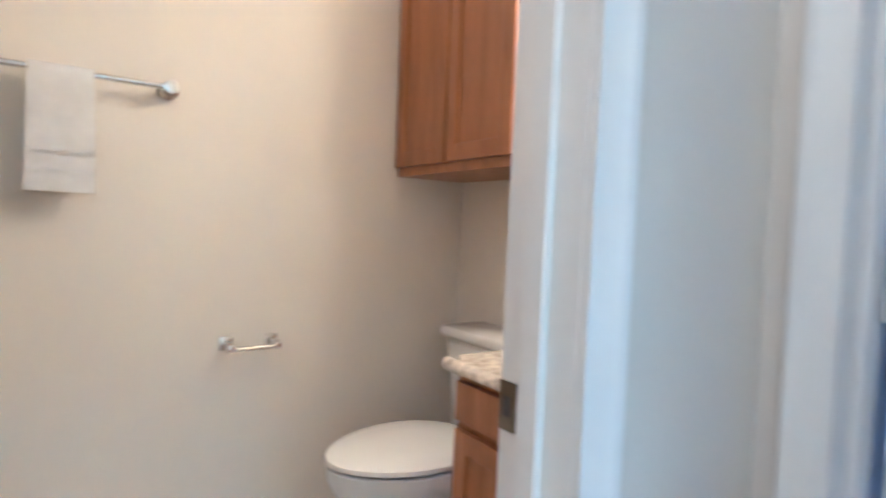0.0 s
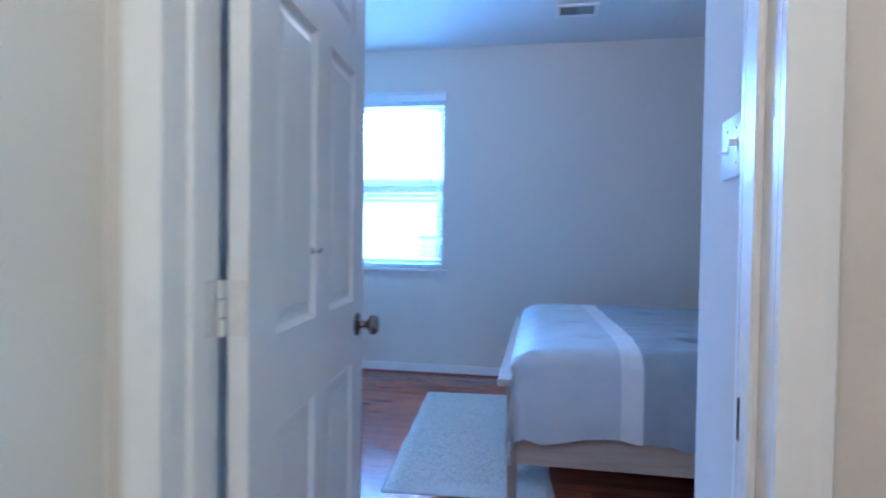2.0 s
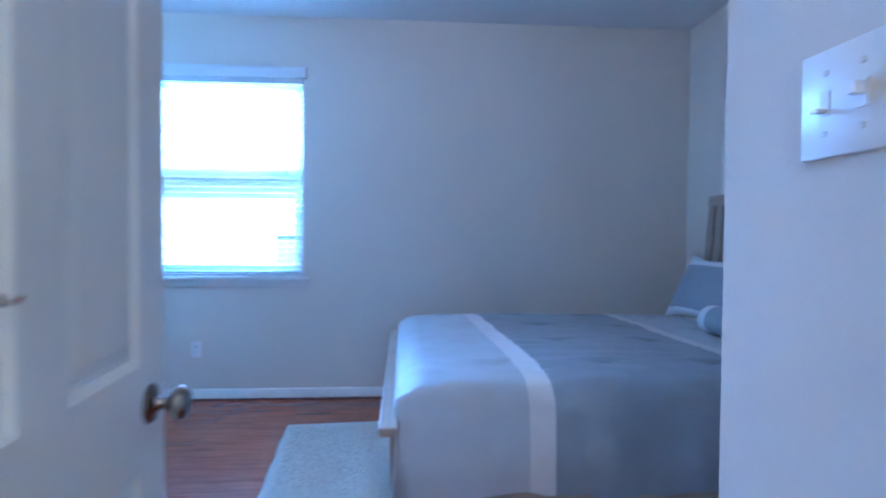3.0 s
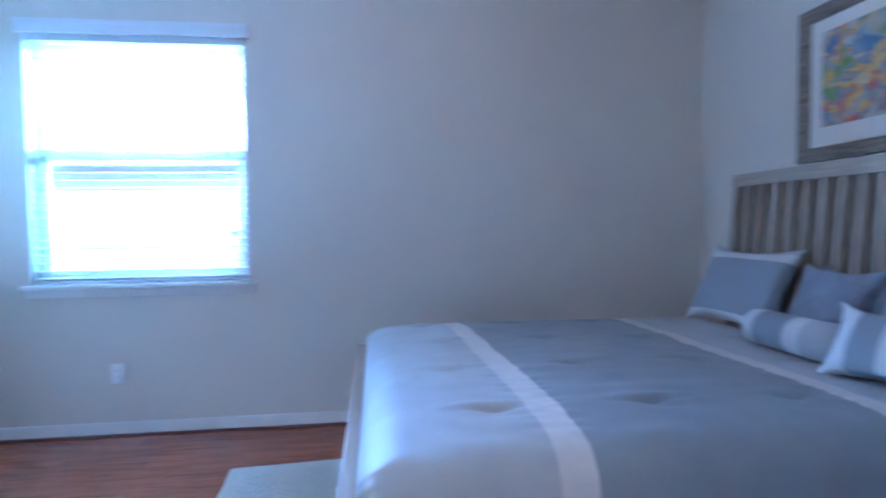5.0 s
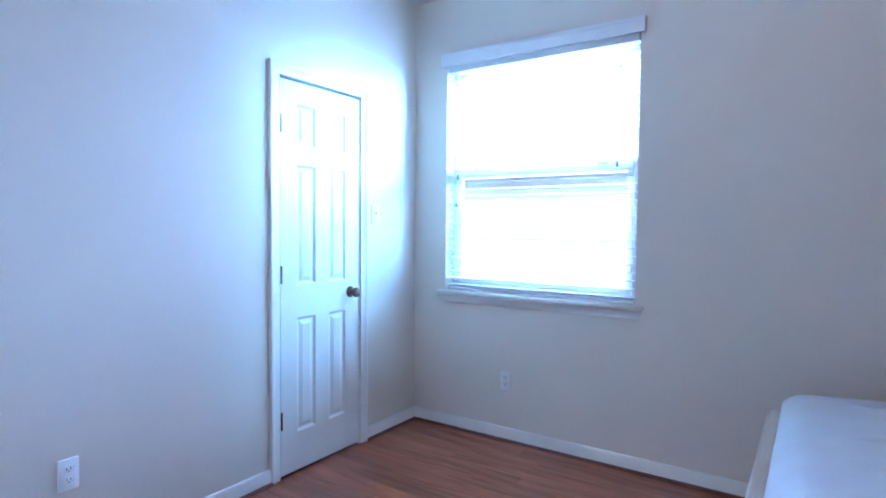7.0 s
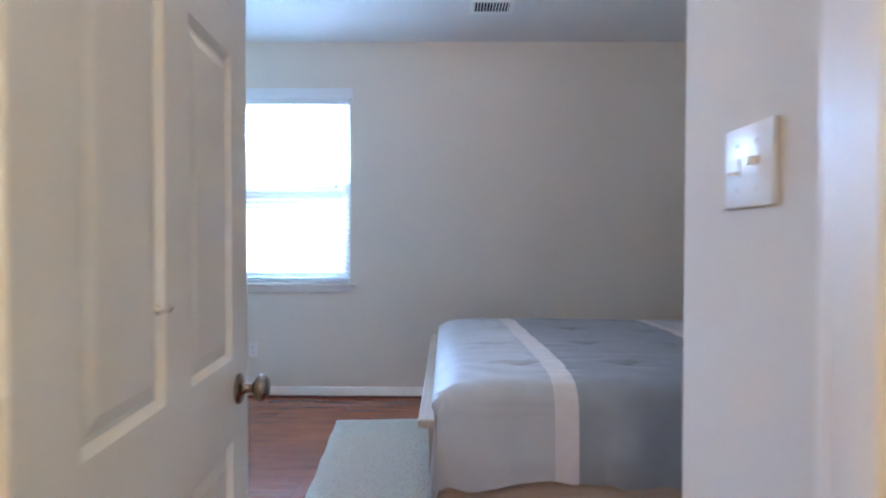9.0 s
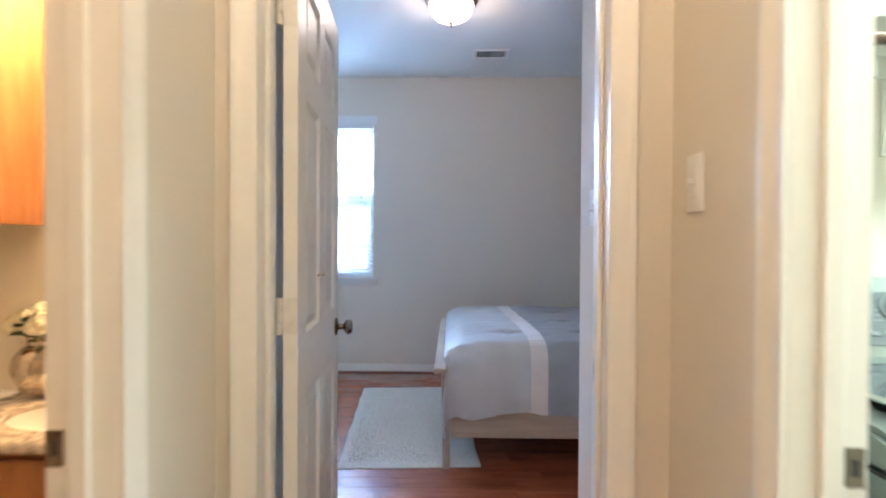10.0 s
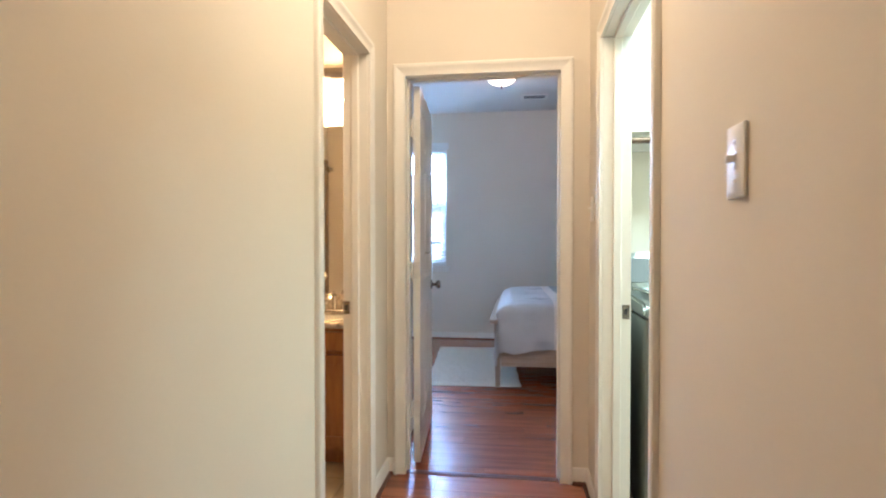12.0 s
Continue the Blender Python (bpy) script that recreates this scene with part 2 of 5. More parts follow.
def mesh_of(name, bm, mat, smooth):
    me = bpy.data.meshes.new(name)
    bm.to_mesh(me)
    bm.free()
    if mat:
        me.materials.append(mat)
    if smooth:
        me.polygons.foreach_set("use_smooth", [True] * len(me.polygons))
        me.set_sharp_from_angle(angle=radians(smooth))
    return me


def solid(name, bm, mat, label="", category="", group="", kind="", smooth=0):
    """A top-level thing or piece of the setting that is one mesh, in world places."""
    ob = new(name, mesh_of(name, bm, mat, smooth))
    BASE[ob.name] = Vector((0, 0, 0))
    return tagged(ob, label, category, group, kind)


def thing(name, base, label, category, group="", kind=""):
    """An Empty at the base of a thing that has parts."""
    ob = new(name)
    ob.location = base
    ob.empty_display_size = 0.05
    BASE[ob.name] = Vector(base)
    return tagged(ob, label, category, group, kind)


def part(name, bm, mat, parent, label="", smooth=0):
    """One mesh under a thing or a part; bm is in world places."""
    b = BASE[parent.name]
    bmesh.ops.translate(bm, vec=-b, verts=bm.verts)
    ob = new(name, mesh_of(name, bm, mat, smooth))
    ob.parent = parent
    BASE[ob.name] = b
    return tagged(ob, label)

# ---- the large structure ----
CEIL = 2.743
HL, HR = 0.71, -0.305          # hall wall faces
D0, D1 = 1.215, 1.33           # the wall with the bedroom door
NK = -0.235                    # face of the short wall inside the bedroom door
NX = 1.787                     # its end
WX = 5.15                      # window wall
CY = 2.36                      # closet wall
HY = -1.945                    # headboard wall
BX, BY = 1.715, 2.12           # bath: vanity wall, towel wall
OP = 2.05                      # head of the openings


def wall(name, bm, label, mat=M_WALL):
    return solid(name, bm, mat, label, "wall", kind="structure")


wall("wall_hall_left", boxes((-3.2, 0.228, HL, HL + 0.115, 0, CEIL), (0.228, 0.864, HL, HL + 0.115, OP, CEIL), (0.864, 1.90, HL, HL + 0.115, 0, CEIL)), "cream painted hall wall with an open doorway to the bathroom")
wall("wall_hall_right", boxes((-3.2, -0.130, HR - 0.115, HR, 0, CEIL), (-0.130, 0.80, HR - 0.115, HR, OP, CEIL), (0.80, D0, HR - 0.115, HR, 0, CEIL)), "cream painted hall wall with an open doorway to the laundry")
wall("wall_door", boxes((D0, D1, HR - 0.115, -0.185, 0, CEIL), (D0, D1, 0.633, HL, 0, CEIL), (D0, D1, -0.185, 0.633, OP, CEIL)), "cream painted end wall around the bedroom doorway")
wall("wall_entry", boxes((D1, NX, HR - 0.115, NK, 0, CEIL), bevel=0.0), "short painted wall inside the bedroom door")
wall("wall_bedroom_west", boxes((1.672, NX, HY - 0.115, HR - 0.115, 0, CEIL)), "plain painted bedroom wall")
wall("wall_head", boxes((NX, WX + 0.14, HY - 0.115, HY, 0, CEIL)), "plain painted wall behind the headboard")
WY0, WY1, WZ0, WZ1 = 0.915, 2.113, 0.888, 2.315
wall("wall_window", boxes((WX, WX + 0.14, HY, WY0, 0, CEIL), (WX, WX + 0.14, WY1, CY + 0.115, 0, CEIL), (WX, WX + 0.14, WY0, WY1, 0, WZ0), (WX, WX + 0.14, WY0, WY1, WZ1, CEIL)), "pale painted bedroom wall around one window")
CX0, CX1 = 3.998, 4.614
wall("wall_closet", boxes((1.90, CX0, CY, CY + 0.115, 0, CEIL), (CX1, WX, CY, CY + 0.115, 0, CEIL), (CX0, CX1, CY, CY + 0.115, OP, CEIL)), "pale painted bedroom wall around the closet door")
wall("wall_closet_back", boxes((CX0 - 0.4, CX1 + 0.3, CY + 0.6, CY + 0.7, 0, CEIL), (CX0 - 0.5, CX0 - 0.4, CY + 0.115, CY + 0.7, 0, CEIL), (CX1 + 0.3, CX1 + 0.4, CY + 0.115, CY + 0.7, 0, CEIL)), "plain closet wall")
wall("wall_bath_vanity", boxes((BX, 1.90, HL + 0.115, CY + 0.115, 0, CEIL)), "cream painted bathroom wall behind the vanity")
wall("wall_bath_towel", boxes((-1.02, BX, BY, BY + 0.115, 0, CEIL)), "cream painted bathroom wall with towel bar")
wall("wall_bath_tub", boxes((-1.02, -0.90, HL + 0.115, BY, 0, CEIL)), "plain bathroom wall beside the tub")
wall("wall_laundry_back", boxes((1.50, 1.61, -2.1, HR - 0.115, 0, CEIL)), "pale painted laundry wall behind the machines")
wall("wall_laundry_side", boxes((-0.72, 1.50, -2.1, -1.98, 0, CEIL), (-0.72, -0.60, -1.98, HR - 0.115, 0, CEIL)), "pale painted laundry side walls")
wall("wall_hall_end", boxes((-3.32, -3.2, HR - 0.115, HL + 0.115, 0, CEIL)), "plain wall that closes the hall")

solid("ceiling", boxes((-3.32, 1.90, HL + 0.0, BY + 0.115, CEIL, CEIL + 0.1), (-3.32, 1.672, -2.1, HL, CEIL, CEIL + 0.1), (1.672, WX + 0.14, HY - 0.115, HL, CEIL, CEIL + 0.1), (1.90, WX + 0.14, HL, CY + 0.7, CEIL, CEIL + 0.1)), M_CEIL, "white textured drywall ceiling", "ceiling", kind="structure")
floor = solid("floor", boxes((-3.32, WX + 0.14, -2.1, CY + 0.7, -0.2, -0.018)), M_SUBFLOOR, "reddish cherry plank floor of hall and bedroom", "floor", kind="structure")

# ---- doors, trim, window ----
CASING = [(0, 0), (0.012, 0), (0.012, 0.034), (0.016, 0.040), (0.019, 0.046), (0.019, 0.056), (0.015, 0.060), (0, 0.060)]


def casing(name, axis, face, out, lo, hi, top, label):
    """Three-sided moulded casing round an opening. axis: the way along the wall; face: the wall's face; out: +1 or -1, the side it stands on."""
    ob = thing(name, (lo if axis == "x" else face, face if axis == "x" else lo, 0), label, "door casing", kind="structure")
    for kind_ in ("left", "right", "head"):
        bm = bmesh.new()
        pts = []
        for o, u in CASING:
            if kind_ == "left":
                p0, p1 = (lo - u, 0.0), (lo - u, top + u)
            elif kind_ == "right":
                p0, p1 = (hi + u, 0.0), (hi + u, top + u)
            else:
                p0, p1 = (lo - u, top + u), (hi + u, top + u)
            pts.append((o, p0, p1))
        rings = []
        for which in (1, 2):
            ring = []
            for row in pts:
                s, z = row[which]
                d = face + out * (row[0] + 0.0005)
                ring.append(bm.verts.new((s, d, z) if axis == "x" else (d, s, z)))
            rings.append(ring)
        k = len(CASING)
        for i in range(k):
            bm.faces.new((rings[0][i], rings[0][(i + 1) % k], rings[1][(i + 1) % k], rings[1][i]))
        bm.faces.new(rings[0])
        bm.faces.new(rings[1])
        bmesh.ops.recalc_face_normals(bm, faces=bm.faces)
        part("casing_head" if kind_ == "head" else "casing_upright", bm, M_TRIM, ob, smooth=40)
    return ob


def jamb(name, axis, lo, hi, f0, f1, top, label, stop):
    """Lining of an opening with a door stop. f0, f1: the wall's two faces; stop: where across the wall the stop stands."""
    ob = thing(name, (lo, f0, 0) if axis == "x" else (f0, lo, 0), label, "door jamb", kind="structure")
    t = 0.018

    def bx(s0, s1, d0, d1, z0, z1, bev=0.0015):
        bm = bmesh.new()
        return box(bm, s0, s1, d0, d1, z0, z1, bev, 1) if axis == "x" else box(bm, d0, d1, s0, s1, z0, z1, bev, 1)
    part("jamb_side", bx(lo - t, lo, f0, f1, 0, top), M_TRIM, ob)
    part("jamb_side", bx(hi, hi + t, f0, f1, 0, top), M_TRIM, ob)
    part("jamb_head", bx(lo - t, hi + t, f0, f1, top, top + t), M_TRIM, ob)
    part("door_stop", bx(lo, lo + 0.011, stop, stop + 0.034, 0, top, 0.003), M_TRIM, ob)
    part("door_stop", bx(hi - 0.011, hi, stop, stop + 0.034, 0, top, 0.003), M_TRIM, ob)
    part("door_stop", bx(lo + 0.011, hi - 0.011, stop, stop + 0.034, top - 0.011, top, 0.003), M_TRIM, ob)
    return ob


def raised_panel(x0, x1, z0, z1, depth):
    """A raised door panel with a sunk sloping margin, on both faces of the slab."""
    bm = bmesh.new()
    for s in (1, -1):
        y_low, y_high, y_face = s * (depth - 0.010), s * (depth - 0.0035), s * depth
        loops = []
        for inset, y in ((0.0, y_face), (0.012, y_low), (0.020, y_low), (0.040, y_high)):
            loops.append([bm.verts.new((a, y, c)) for a, c in ((x0 + inset, z0 + inset), (x1 - inset, z0 + inset), (x1 - inset, z1 - inset), (x0 + inset, z1 - inset))])
        for la, lb in zip(loops, loops[1:]):
            for i in range(4):
                bm.faces.new((la[i], la[(i + 1) % 4], lb[(i + 1) % 4], lb[i]))
        bm.faces.new(loops[-1])
    bmesh.ops.recalc_face_normals(bm, faces=bm.faces)
    return bm


def six_panel_door(name, base, width, label, turn, knob_mat, knob_label, hinge_mat, hinge_side=-1, group="six panel doors"):
    """A moulded six panel door: hinge edge at the base, slab along +x before it is turned. Both faces are panelled."""
    ob = thing(name, (0, 0, 0), label, "door", group)
    h, d, z0 = 2.022, 0.0175, 0.012
    st, mid = 0.108, 0.098
    cols = ((st, (width - mid) / 2), ((width + mid) / 2, width - st))
    rows = ((0.215, 0.815), (0.985, 1.605), (1.705, 1.915))
    zs = [z0] + [z for r in rows for z in r] + [h]
    bm = bmesh.new()
    xs = [0, cols[0][0], cols[0][1], cols[1][0], cols[1][1], width]
    holes = {(1, 1), (3, 1), (1, 3), (3, 3), (1, 5), (3, 5)}
    for s in (1, -1):
        grid = [[bm.verts.new((x, s * d, z)) for z in zs] for x in xs]
        for i in range(5):
            for j in range(len(zs) - 1):
                if (i, j) not in holes:
                    bm.faces.new((grid[i][j], grid[i + 1][j], grid[i + 1][j + 1], grid[i][j + 1]))
    rim = [(x, zs[0]) for x in xs] + [(width, z) for z in zs[1:]] + [(x, zs[-1]) for x in xs[-2::-1]] + [(0, z) for z in zs[-2:0:-1]]
    loop = [[bm.verts.new((x, s * d, z)) for x, z in rim] for s in (1, -1)]
    for i in range(len(rim)):
        j = (i + 1) % len(rim)
        bm.faces.new((loop[0][i], loop[0][j], loop[1][j], loop[1][i]))
    bmesh.ops.remove_doubles(bm, verts=bm.verts, dist=1e-5)
    bmesh.ops.recalc_face_normals(bm, faces=bm.faces)
    slab = part("slab", bm, M_DOOR, ob)
    for c in cols:
        for r in rows:
            part("panel", raised_panel(c[0], c[1], r[0], r[1], d), M_DOOR, slab)
    kx, kz = width - 0.068, 0.914
    for s in (1, -1):
        prof = [(0, 0), (0.032, 0.0), (0.033, 0.003), (0.030, 0.007), (0.014, 0.010), (0.0105, 0.016), (0.0105, 0.030), (0.018, 0.034), (0.026, 0.040), (0.0285, 0.048), (0.027, 0.056), (0.019, 0.062), (0, 0.064)]
        part("door_knob", lathe([(r, s * (d + hh)) for r, hh in prof], (kx, 0, kz), axis=1, n=28), knob_mat, ob, knob_label, smooth=50)
    part("latch_plate", boxes((width, width + 0.0016, -0.0125, 0.0125, kz - 0.028, kz + 0.028)), knob_mat, ob)
    for hz in (0.30, 1.045, 1.80):
        hb = join(boxes((-0.0016, 0, -0.017, 0.0165, hz - 0.045, hz + 0.045)), *[lathe([(0, hz - 0.045 + k * 0.0305), (0.0075, hz - 0.045 + k * 0.0305), (0.0075, hz - 0.0165 + k * 0.0305), (0, hz - 0.0165 + k * 0.0305)], (-0.004, hinge_side * (d + 0.008), 0), n=12) for k in range(3)])
        part("hinge", hb, hinge_mat, ob, smooth=40)
    ob.matrix_world = Matrix.Translation(base) @ pose(0, 0, 0, 0, 0, turn)
    return ob


DL, DR = 0.613, -0.165          # clear opening of the bedroom door
casing("trim_bedroom_door", "y", D0, -1, DR, DL, 2.04, "white moulded casing round the bedroom doorway")
casing("trim_bedroom_door", "y", D1, 1, DR, DL, 2.04, "white moulded casing inside the bedroom doorway")
jamb("jamb_bedroom_door", "y", DR, DL, D0, D1, 2.04, "white painted jamb with door stop", D1 - 0.075)
casing("trim_bath_door", "x", HL, -1, 0.246, 0.846, 2.04, "white moulded casing round the bathroom doorway")
jamb("jamb_bath_door", "x", 0.246, 0.846, HL, HL + 0.115, 2.04, "white painted jamb of the bathroom doorway", HL + 0.04)
casing("trim_laundry_door", "x", HR, 1, -0.112, 0.782, 2.04, "white moulded casing round the laundry doorway")
jamb("jamb_laundry_door", "x", -0.112, 0.782, HR - 0.115, HR, 2.04, "white painted jamb of the laundry doorway", HR - 0.075)
casing("trim_closet_door", "x", CY, -1, CX0 + 0.010, CX1 - 0.010, 2.04, "white moulded casing round the closet door")
jamb("jamb_closet_door", "x", CX0 + 0.018, CX1 - 0.018, CY, CY + 0.115, 2.04, "white painted closet jamb", CY + 0.042)

six_panel_door("bedroom_door", (D1 + 0.008, DL - 0.036, 0), 0.752, "white six panel door standing wide open into the bedroom", 4.2, M_NICKEL, "antique nickel door knob", M_HINGEPAINT, 1)
six_panel_door("closet_door", (CX0 + 0.022, CY + 0.0165, 0), CX1 - CX0 - 0.044, "white six panel closet door, closed", 0, M_BRONZE, "dark bronze door knob", M_NICKEL, -1)


def strike(base, axis, label):
    """A latch strike plate with its hole, let into a jamb."""
    ob = thing("strike_plate", base, label, "strike plate", "strike plates")
    x, y, z = base
    if axis == "x":
        part("plate", boxes((x - 0.0015, x + 0.0015, y - 0.014, y + 0.014, z - 0.029, z + 0.029), bevel=0.0008), M_NICKEL, ob)
        part("latch_hole", boxes((x - 0.002, x + 0.002, y - 0.006, y + 0.006, z - 0.012, z + 0.012)), M_SLOT, ob)
    else:
        part("plate", boxes((x - 0.014, x + 0.014, y - 0.0015, y + 0.0015, z - 0.029, z + 0.029), bevel=0.0008), M_NICKEL, ob)
        part("latch_hole", boxes((x - 0.006, x + 0.006, y - 0.002, y + 0.002, z - 0.012, z + 0.012)), M_SLOT, ob)


strike((0.8445, HL + 0.099, 0.90), "x", "aged nickel strike plate on the bathroom jamb")
strike((0.7805, HR - 0.095, 0.91), "x", "aged nickel strike plate on the laundry jamb")
strike((D1 - 0.022, DR + 0.0015, 0.925), "y", "aged nickel strike plate on the bedroom jamb")


for hz in (0.30, 1.045, 1.80):
    jl = thing("jamb_hinge_leaf", (D1 - 0.02, DL, hz), "white painted hinge leaf on the bedroom jamb", "hinge", "jamb hinges")
    part("leaf_plate", boxes((D1 - 0.036, D1 - 0.001, DL - 0.0022, DL - 0.0004, hz - 0.045, hz + 0.045), bevel=0.0006), M_HINGEPAINT, jl)
    for k in (-0.03, 0.0, 0.03):
        part("screw", lathe([(0, -0.0022), (0.004, -0.0022), (0.0035, -0.0032), (0, -0.0034)], (D1 - 0.016 - 0.008 * (k != 0), DL, hz + k), axis=1, n=10), M_HINGEPAINT, jl)
hk = Matrix.Translation((D1 + 0.008, DL - 0.036, 0)) @ pose(0, 0, 0, 0, 0, 4.2) @ Vector((0.300, -0.0175, 1.13))
rh = thing("robe_hook", hk, "small nickel robe hook on the open bedroom door", "hook")
part("rose", lathe([(0, -0.0005), (0.008, -0.0005), (0.007, -0.004), (0, -0.005)], hk, axis=1, n=16), M_CHROME, rh, smooth=50)
part("peg", tube([hk + Vector((0, -0.003, 0)), hk + Vector((0, -0.017, -0.002)), hk + Vector((0, -0.022, 0.006))], 0.0034, 8), M_CHROME, rh, smooth=60)

# baseboards with a moulded top, and a dark wood shoe below
BASEP = [(0.0005, 0.004), (0.014, 0.004), (0.014, 0.054), (0.011, 0.062), (0.011, 0.069), (0.006, 0.078), (0.0005, 0.080)]
SHOEP = [(0.0142, 0.0), (0.028, 0.0), (0.027, 0.006), (0.023, 0.011), (0.0142, 0.014)]
for a, b, shoe in (
        ((-3.2, HR, 0), (-0.174, HR, 0), 1), ((0.845, HR, 0), (D0, HR, 0), 1), ((D0, HR, 0), (D0, DR - 0.062, 0), 1),
        ((0.184, HL, 0), (-3.2, HL, 0), 1), ((D0, HL, 0), (0.908, HL, 0), 1), ((D0, DL + 0.062, 0), (D0, HL, 0), 1),
        ((D1 + 0.03, NK, 0), (NX, NK, 0), 1), ((NX, NK, 0), (NX, HY, 0), 1),
        ((NX, HY, 0), (WX, HY, 0), 1), ((WX, HY, 0), (WX, CY, 0), 1),
        ((CX0 - 0.044, CY, 0), (1.90, CY, 0), 1), ((WX, CY, 0), (CX1 + 0.044, CY, 0), 1),
        ((1.90, CY, 0), (1.90, HL, 0), 1), ((1.90, HL, 0), (D1 + 0.03, HL, 0), 1),
        ((BX, BY, 0), (-0.08, BY, 0), 0), ((BX, 1.48, 0), (BX, BY, 0), 0)):
    ob = solid("baseboard", extrude_profile(BASEP, a, b), M_TRIM, "white moulded baseboard along the wall", "baseboard", kind="structure", smooth=40)
    if shoe:
        part("shoe_moulding", extrude_profile(SHOEP, a, b), M_SHOE, ob, "dark reddish wood shoe moulding")

# window: vinyl frame with two sashes, glass, blind, sill and head casing
win = thing("window_1", (WX, (WY0 + WY1) / 2, WZ0), "white single hung window with a lowered slatted blind", "window", kind="structure")
fx0, fx1 = WX + 0.085, WX + 0.135
part("window_frame", boxes((fx0, fx1, WY0, WY0 + 0.04, WZ0, WZ1), (fx0, fx1, WY1 - 0.04, WY1, WZ0, WZ1), (fx0, fx1, WY0 + 0.04, WY1 - 0.04, WZ0, WZ0 + 0.045), (fx0, fx1, WY0 + 0.04, WY1 - 0.04, WZ1 - 0.04, WZ1), bevel=0.003), M_PLASTIC, win)
zm = 1.664
sash = part("lower_sash", boxes((fx0 - 0.012, fx0 + 0.012, WY0 + 0.042, WY0 + 0.075, WZ0 + 0.047, zm), (fx0 - 0.012, fx0 + 0.012, WY1 - 0.075, WY1 - 0.042, WZ0 + 0.047, zm), (fx0 - 0.012, fx0 + 0.012, WY0 + 0.075, WY1 - 0.075, WZ0 + 0.047, WZ0 + 0.085), (fx0 - 0.012, fx0 + 0.012, WY0 + 0.075, WY1 - 0.075, zm - 0.06, zm), bevel=0.003), M_PLASTIC, win)
part("sash_lock", join(boxes((fx0 - 0.03, fx0 - 0.012, 1.09, 1.15, zm - 0.018, zm + 0.004), bevel=0.003), boxes((fx0 - 0.038, fx0 - 0.03, 1.10, 1.125, zm - 0.012, zm + 0.0), bevel=0.002)), M_PLASTIC, sash)
sash2 = part("upper_sash", boxes((fx0 + 0.014, fx0 + 0.038, WY0 + 0.042, WY0 + 0.068, zm - 0.04, WZ1 - 0.042), (fx0 + 0.014, fx0 + 0.038, WY1 - 0.068, WY1 - 0.042, zm - 0.04, WZ1 - 0.042), (fx0 + 0.014, fx0 + 0.038, WY0 + 0.068, WY1 - 0.068, zm - 0.04, zm), (fx0 + 0.014, fx0 + 0.038, WY0 + 0.068, WY1 - 0.068, WZ1 - 0.07, WZ1 - 0.042), bevel=0.003), M_PLASTIC, win)
for z0_, z1_, px in ((WZ0 + 0.085, zm - 0.06, fx0), (zm, WZ1 - 0.07, fx0 + 0.026)):
    pane = part("pane", boxes((px - 0.002, px + 0.002, WY0 + 0.07, WY1 - 0.07, z0_, z1_)), M_GLASS, win)
    pane.visible_shadow = False
sill = part("window_sill", join(boxes((WX - 0.045, WX + 0.083, WY0 - 0.045, WY1 + 0.045, WZ0 - 0.024, WZ0 + 0.0005), bevel=0.006), extrude_profile([(0.0005, 0), (0.012, 0), (0.016, 0.02), (0.016, 0.046), (0.0005, 0.046)], (WX, WY0 - 0.03, WZ0 - 0.071), (WX, WY1 + 0.03, WZ0 - 0.071))), M_TRIM, win, smooth=40)
blind = thing("window_blind", (WX + 0.035, (WY0 + WY1) / 2, WZ1), "white slatted window blind, lowered with its slats open", "blind")
part("head_valance", join(boxes((WX - 0.030, WX - 0.020, WY0 - 0.028, WY1 + 0.028, WZ1 - 0.012, WZ1 + 0.066), bevel=0.003), boxes((WX - 0.034, WX - 0.030, WY0 - 0.028, WY1 + 0.028, WZ1 + 0.042, WZ1 + 0.066), bevel=0.0015), boxes((WX - 0.020, WX - 0.001, WY0 - 0.028, WY0 - 0.020, WZ1 - 0.012, WZ1 + 0.066)), boxes((WX - 0.020, WX - 0.001, WY1 + 0.020, WY1 + 0.028, WZ1 - 0.012, WZ1 + 0.066))), M_BLIND, blind)
part("head_rail", boxes((WX + 0.008, WX + 0.062, WY0 + 0.008, WY1 - 0.008, WZ1 - 0.045, WZ1 - 0.004), bevel=0.002), M_BLIND, blind)
bm = bmesh.new()
for k in range(3):
    u0, u1 = -0.025 + k * 0.0167, -0.025 + (k + 1) * 0.0167
    z0_, z1_ = 0.0035 * (1 - (u0 / 0.025) ** 2), 0.0035 * (1 - (u1 / 0.025) ** 2)
    q = [bm.verts.new((x, y, z + t)) for t in (0, 0.0026) for x, z in ((u0, z0_), (u1, z1_)) for y in (WY0 + 0.010, WY1 - 0.010)]
    for f in ((0, 1, 3, 2), (4, 6, 7, 5), (0, 2, 6, 4), (1, 5, 7, 3)):
        bm.faces.new([q[i] for i in f])
    if k == 0:
        bm.faces.new((q[0], q[4], q[5], q[1]))
    if k == 2:
        bm.faces.new((q[2], q[3], q[7], q[6]))
bmesh.ops.recalc_face_normals(bm, faces=bm.faces)
slat_mesh = mesh_of("slat", bm, M_BLIND, 40)
BASE[blind.name] = Vector(blind.location)
zs_ = WZ0 + 0.035
while zs_ < WZ1 - 0.06:
    s_ = new("slat", slat_mesh)
    s_.parent = blind
    s_.location = Vector((WX + 0.036, 0, zs_)) - Vector(blind.location)
    s_.rotation_euler = (0, radians(-5), 0)
    zs_ += 0.0432
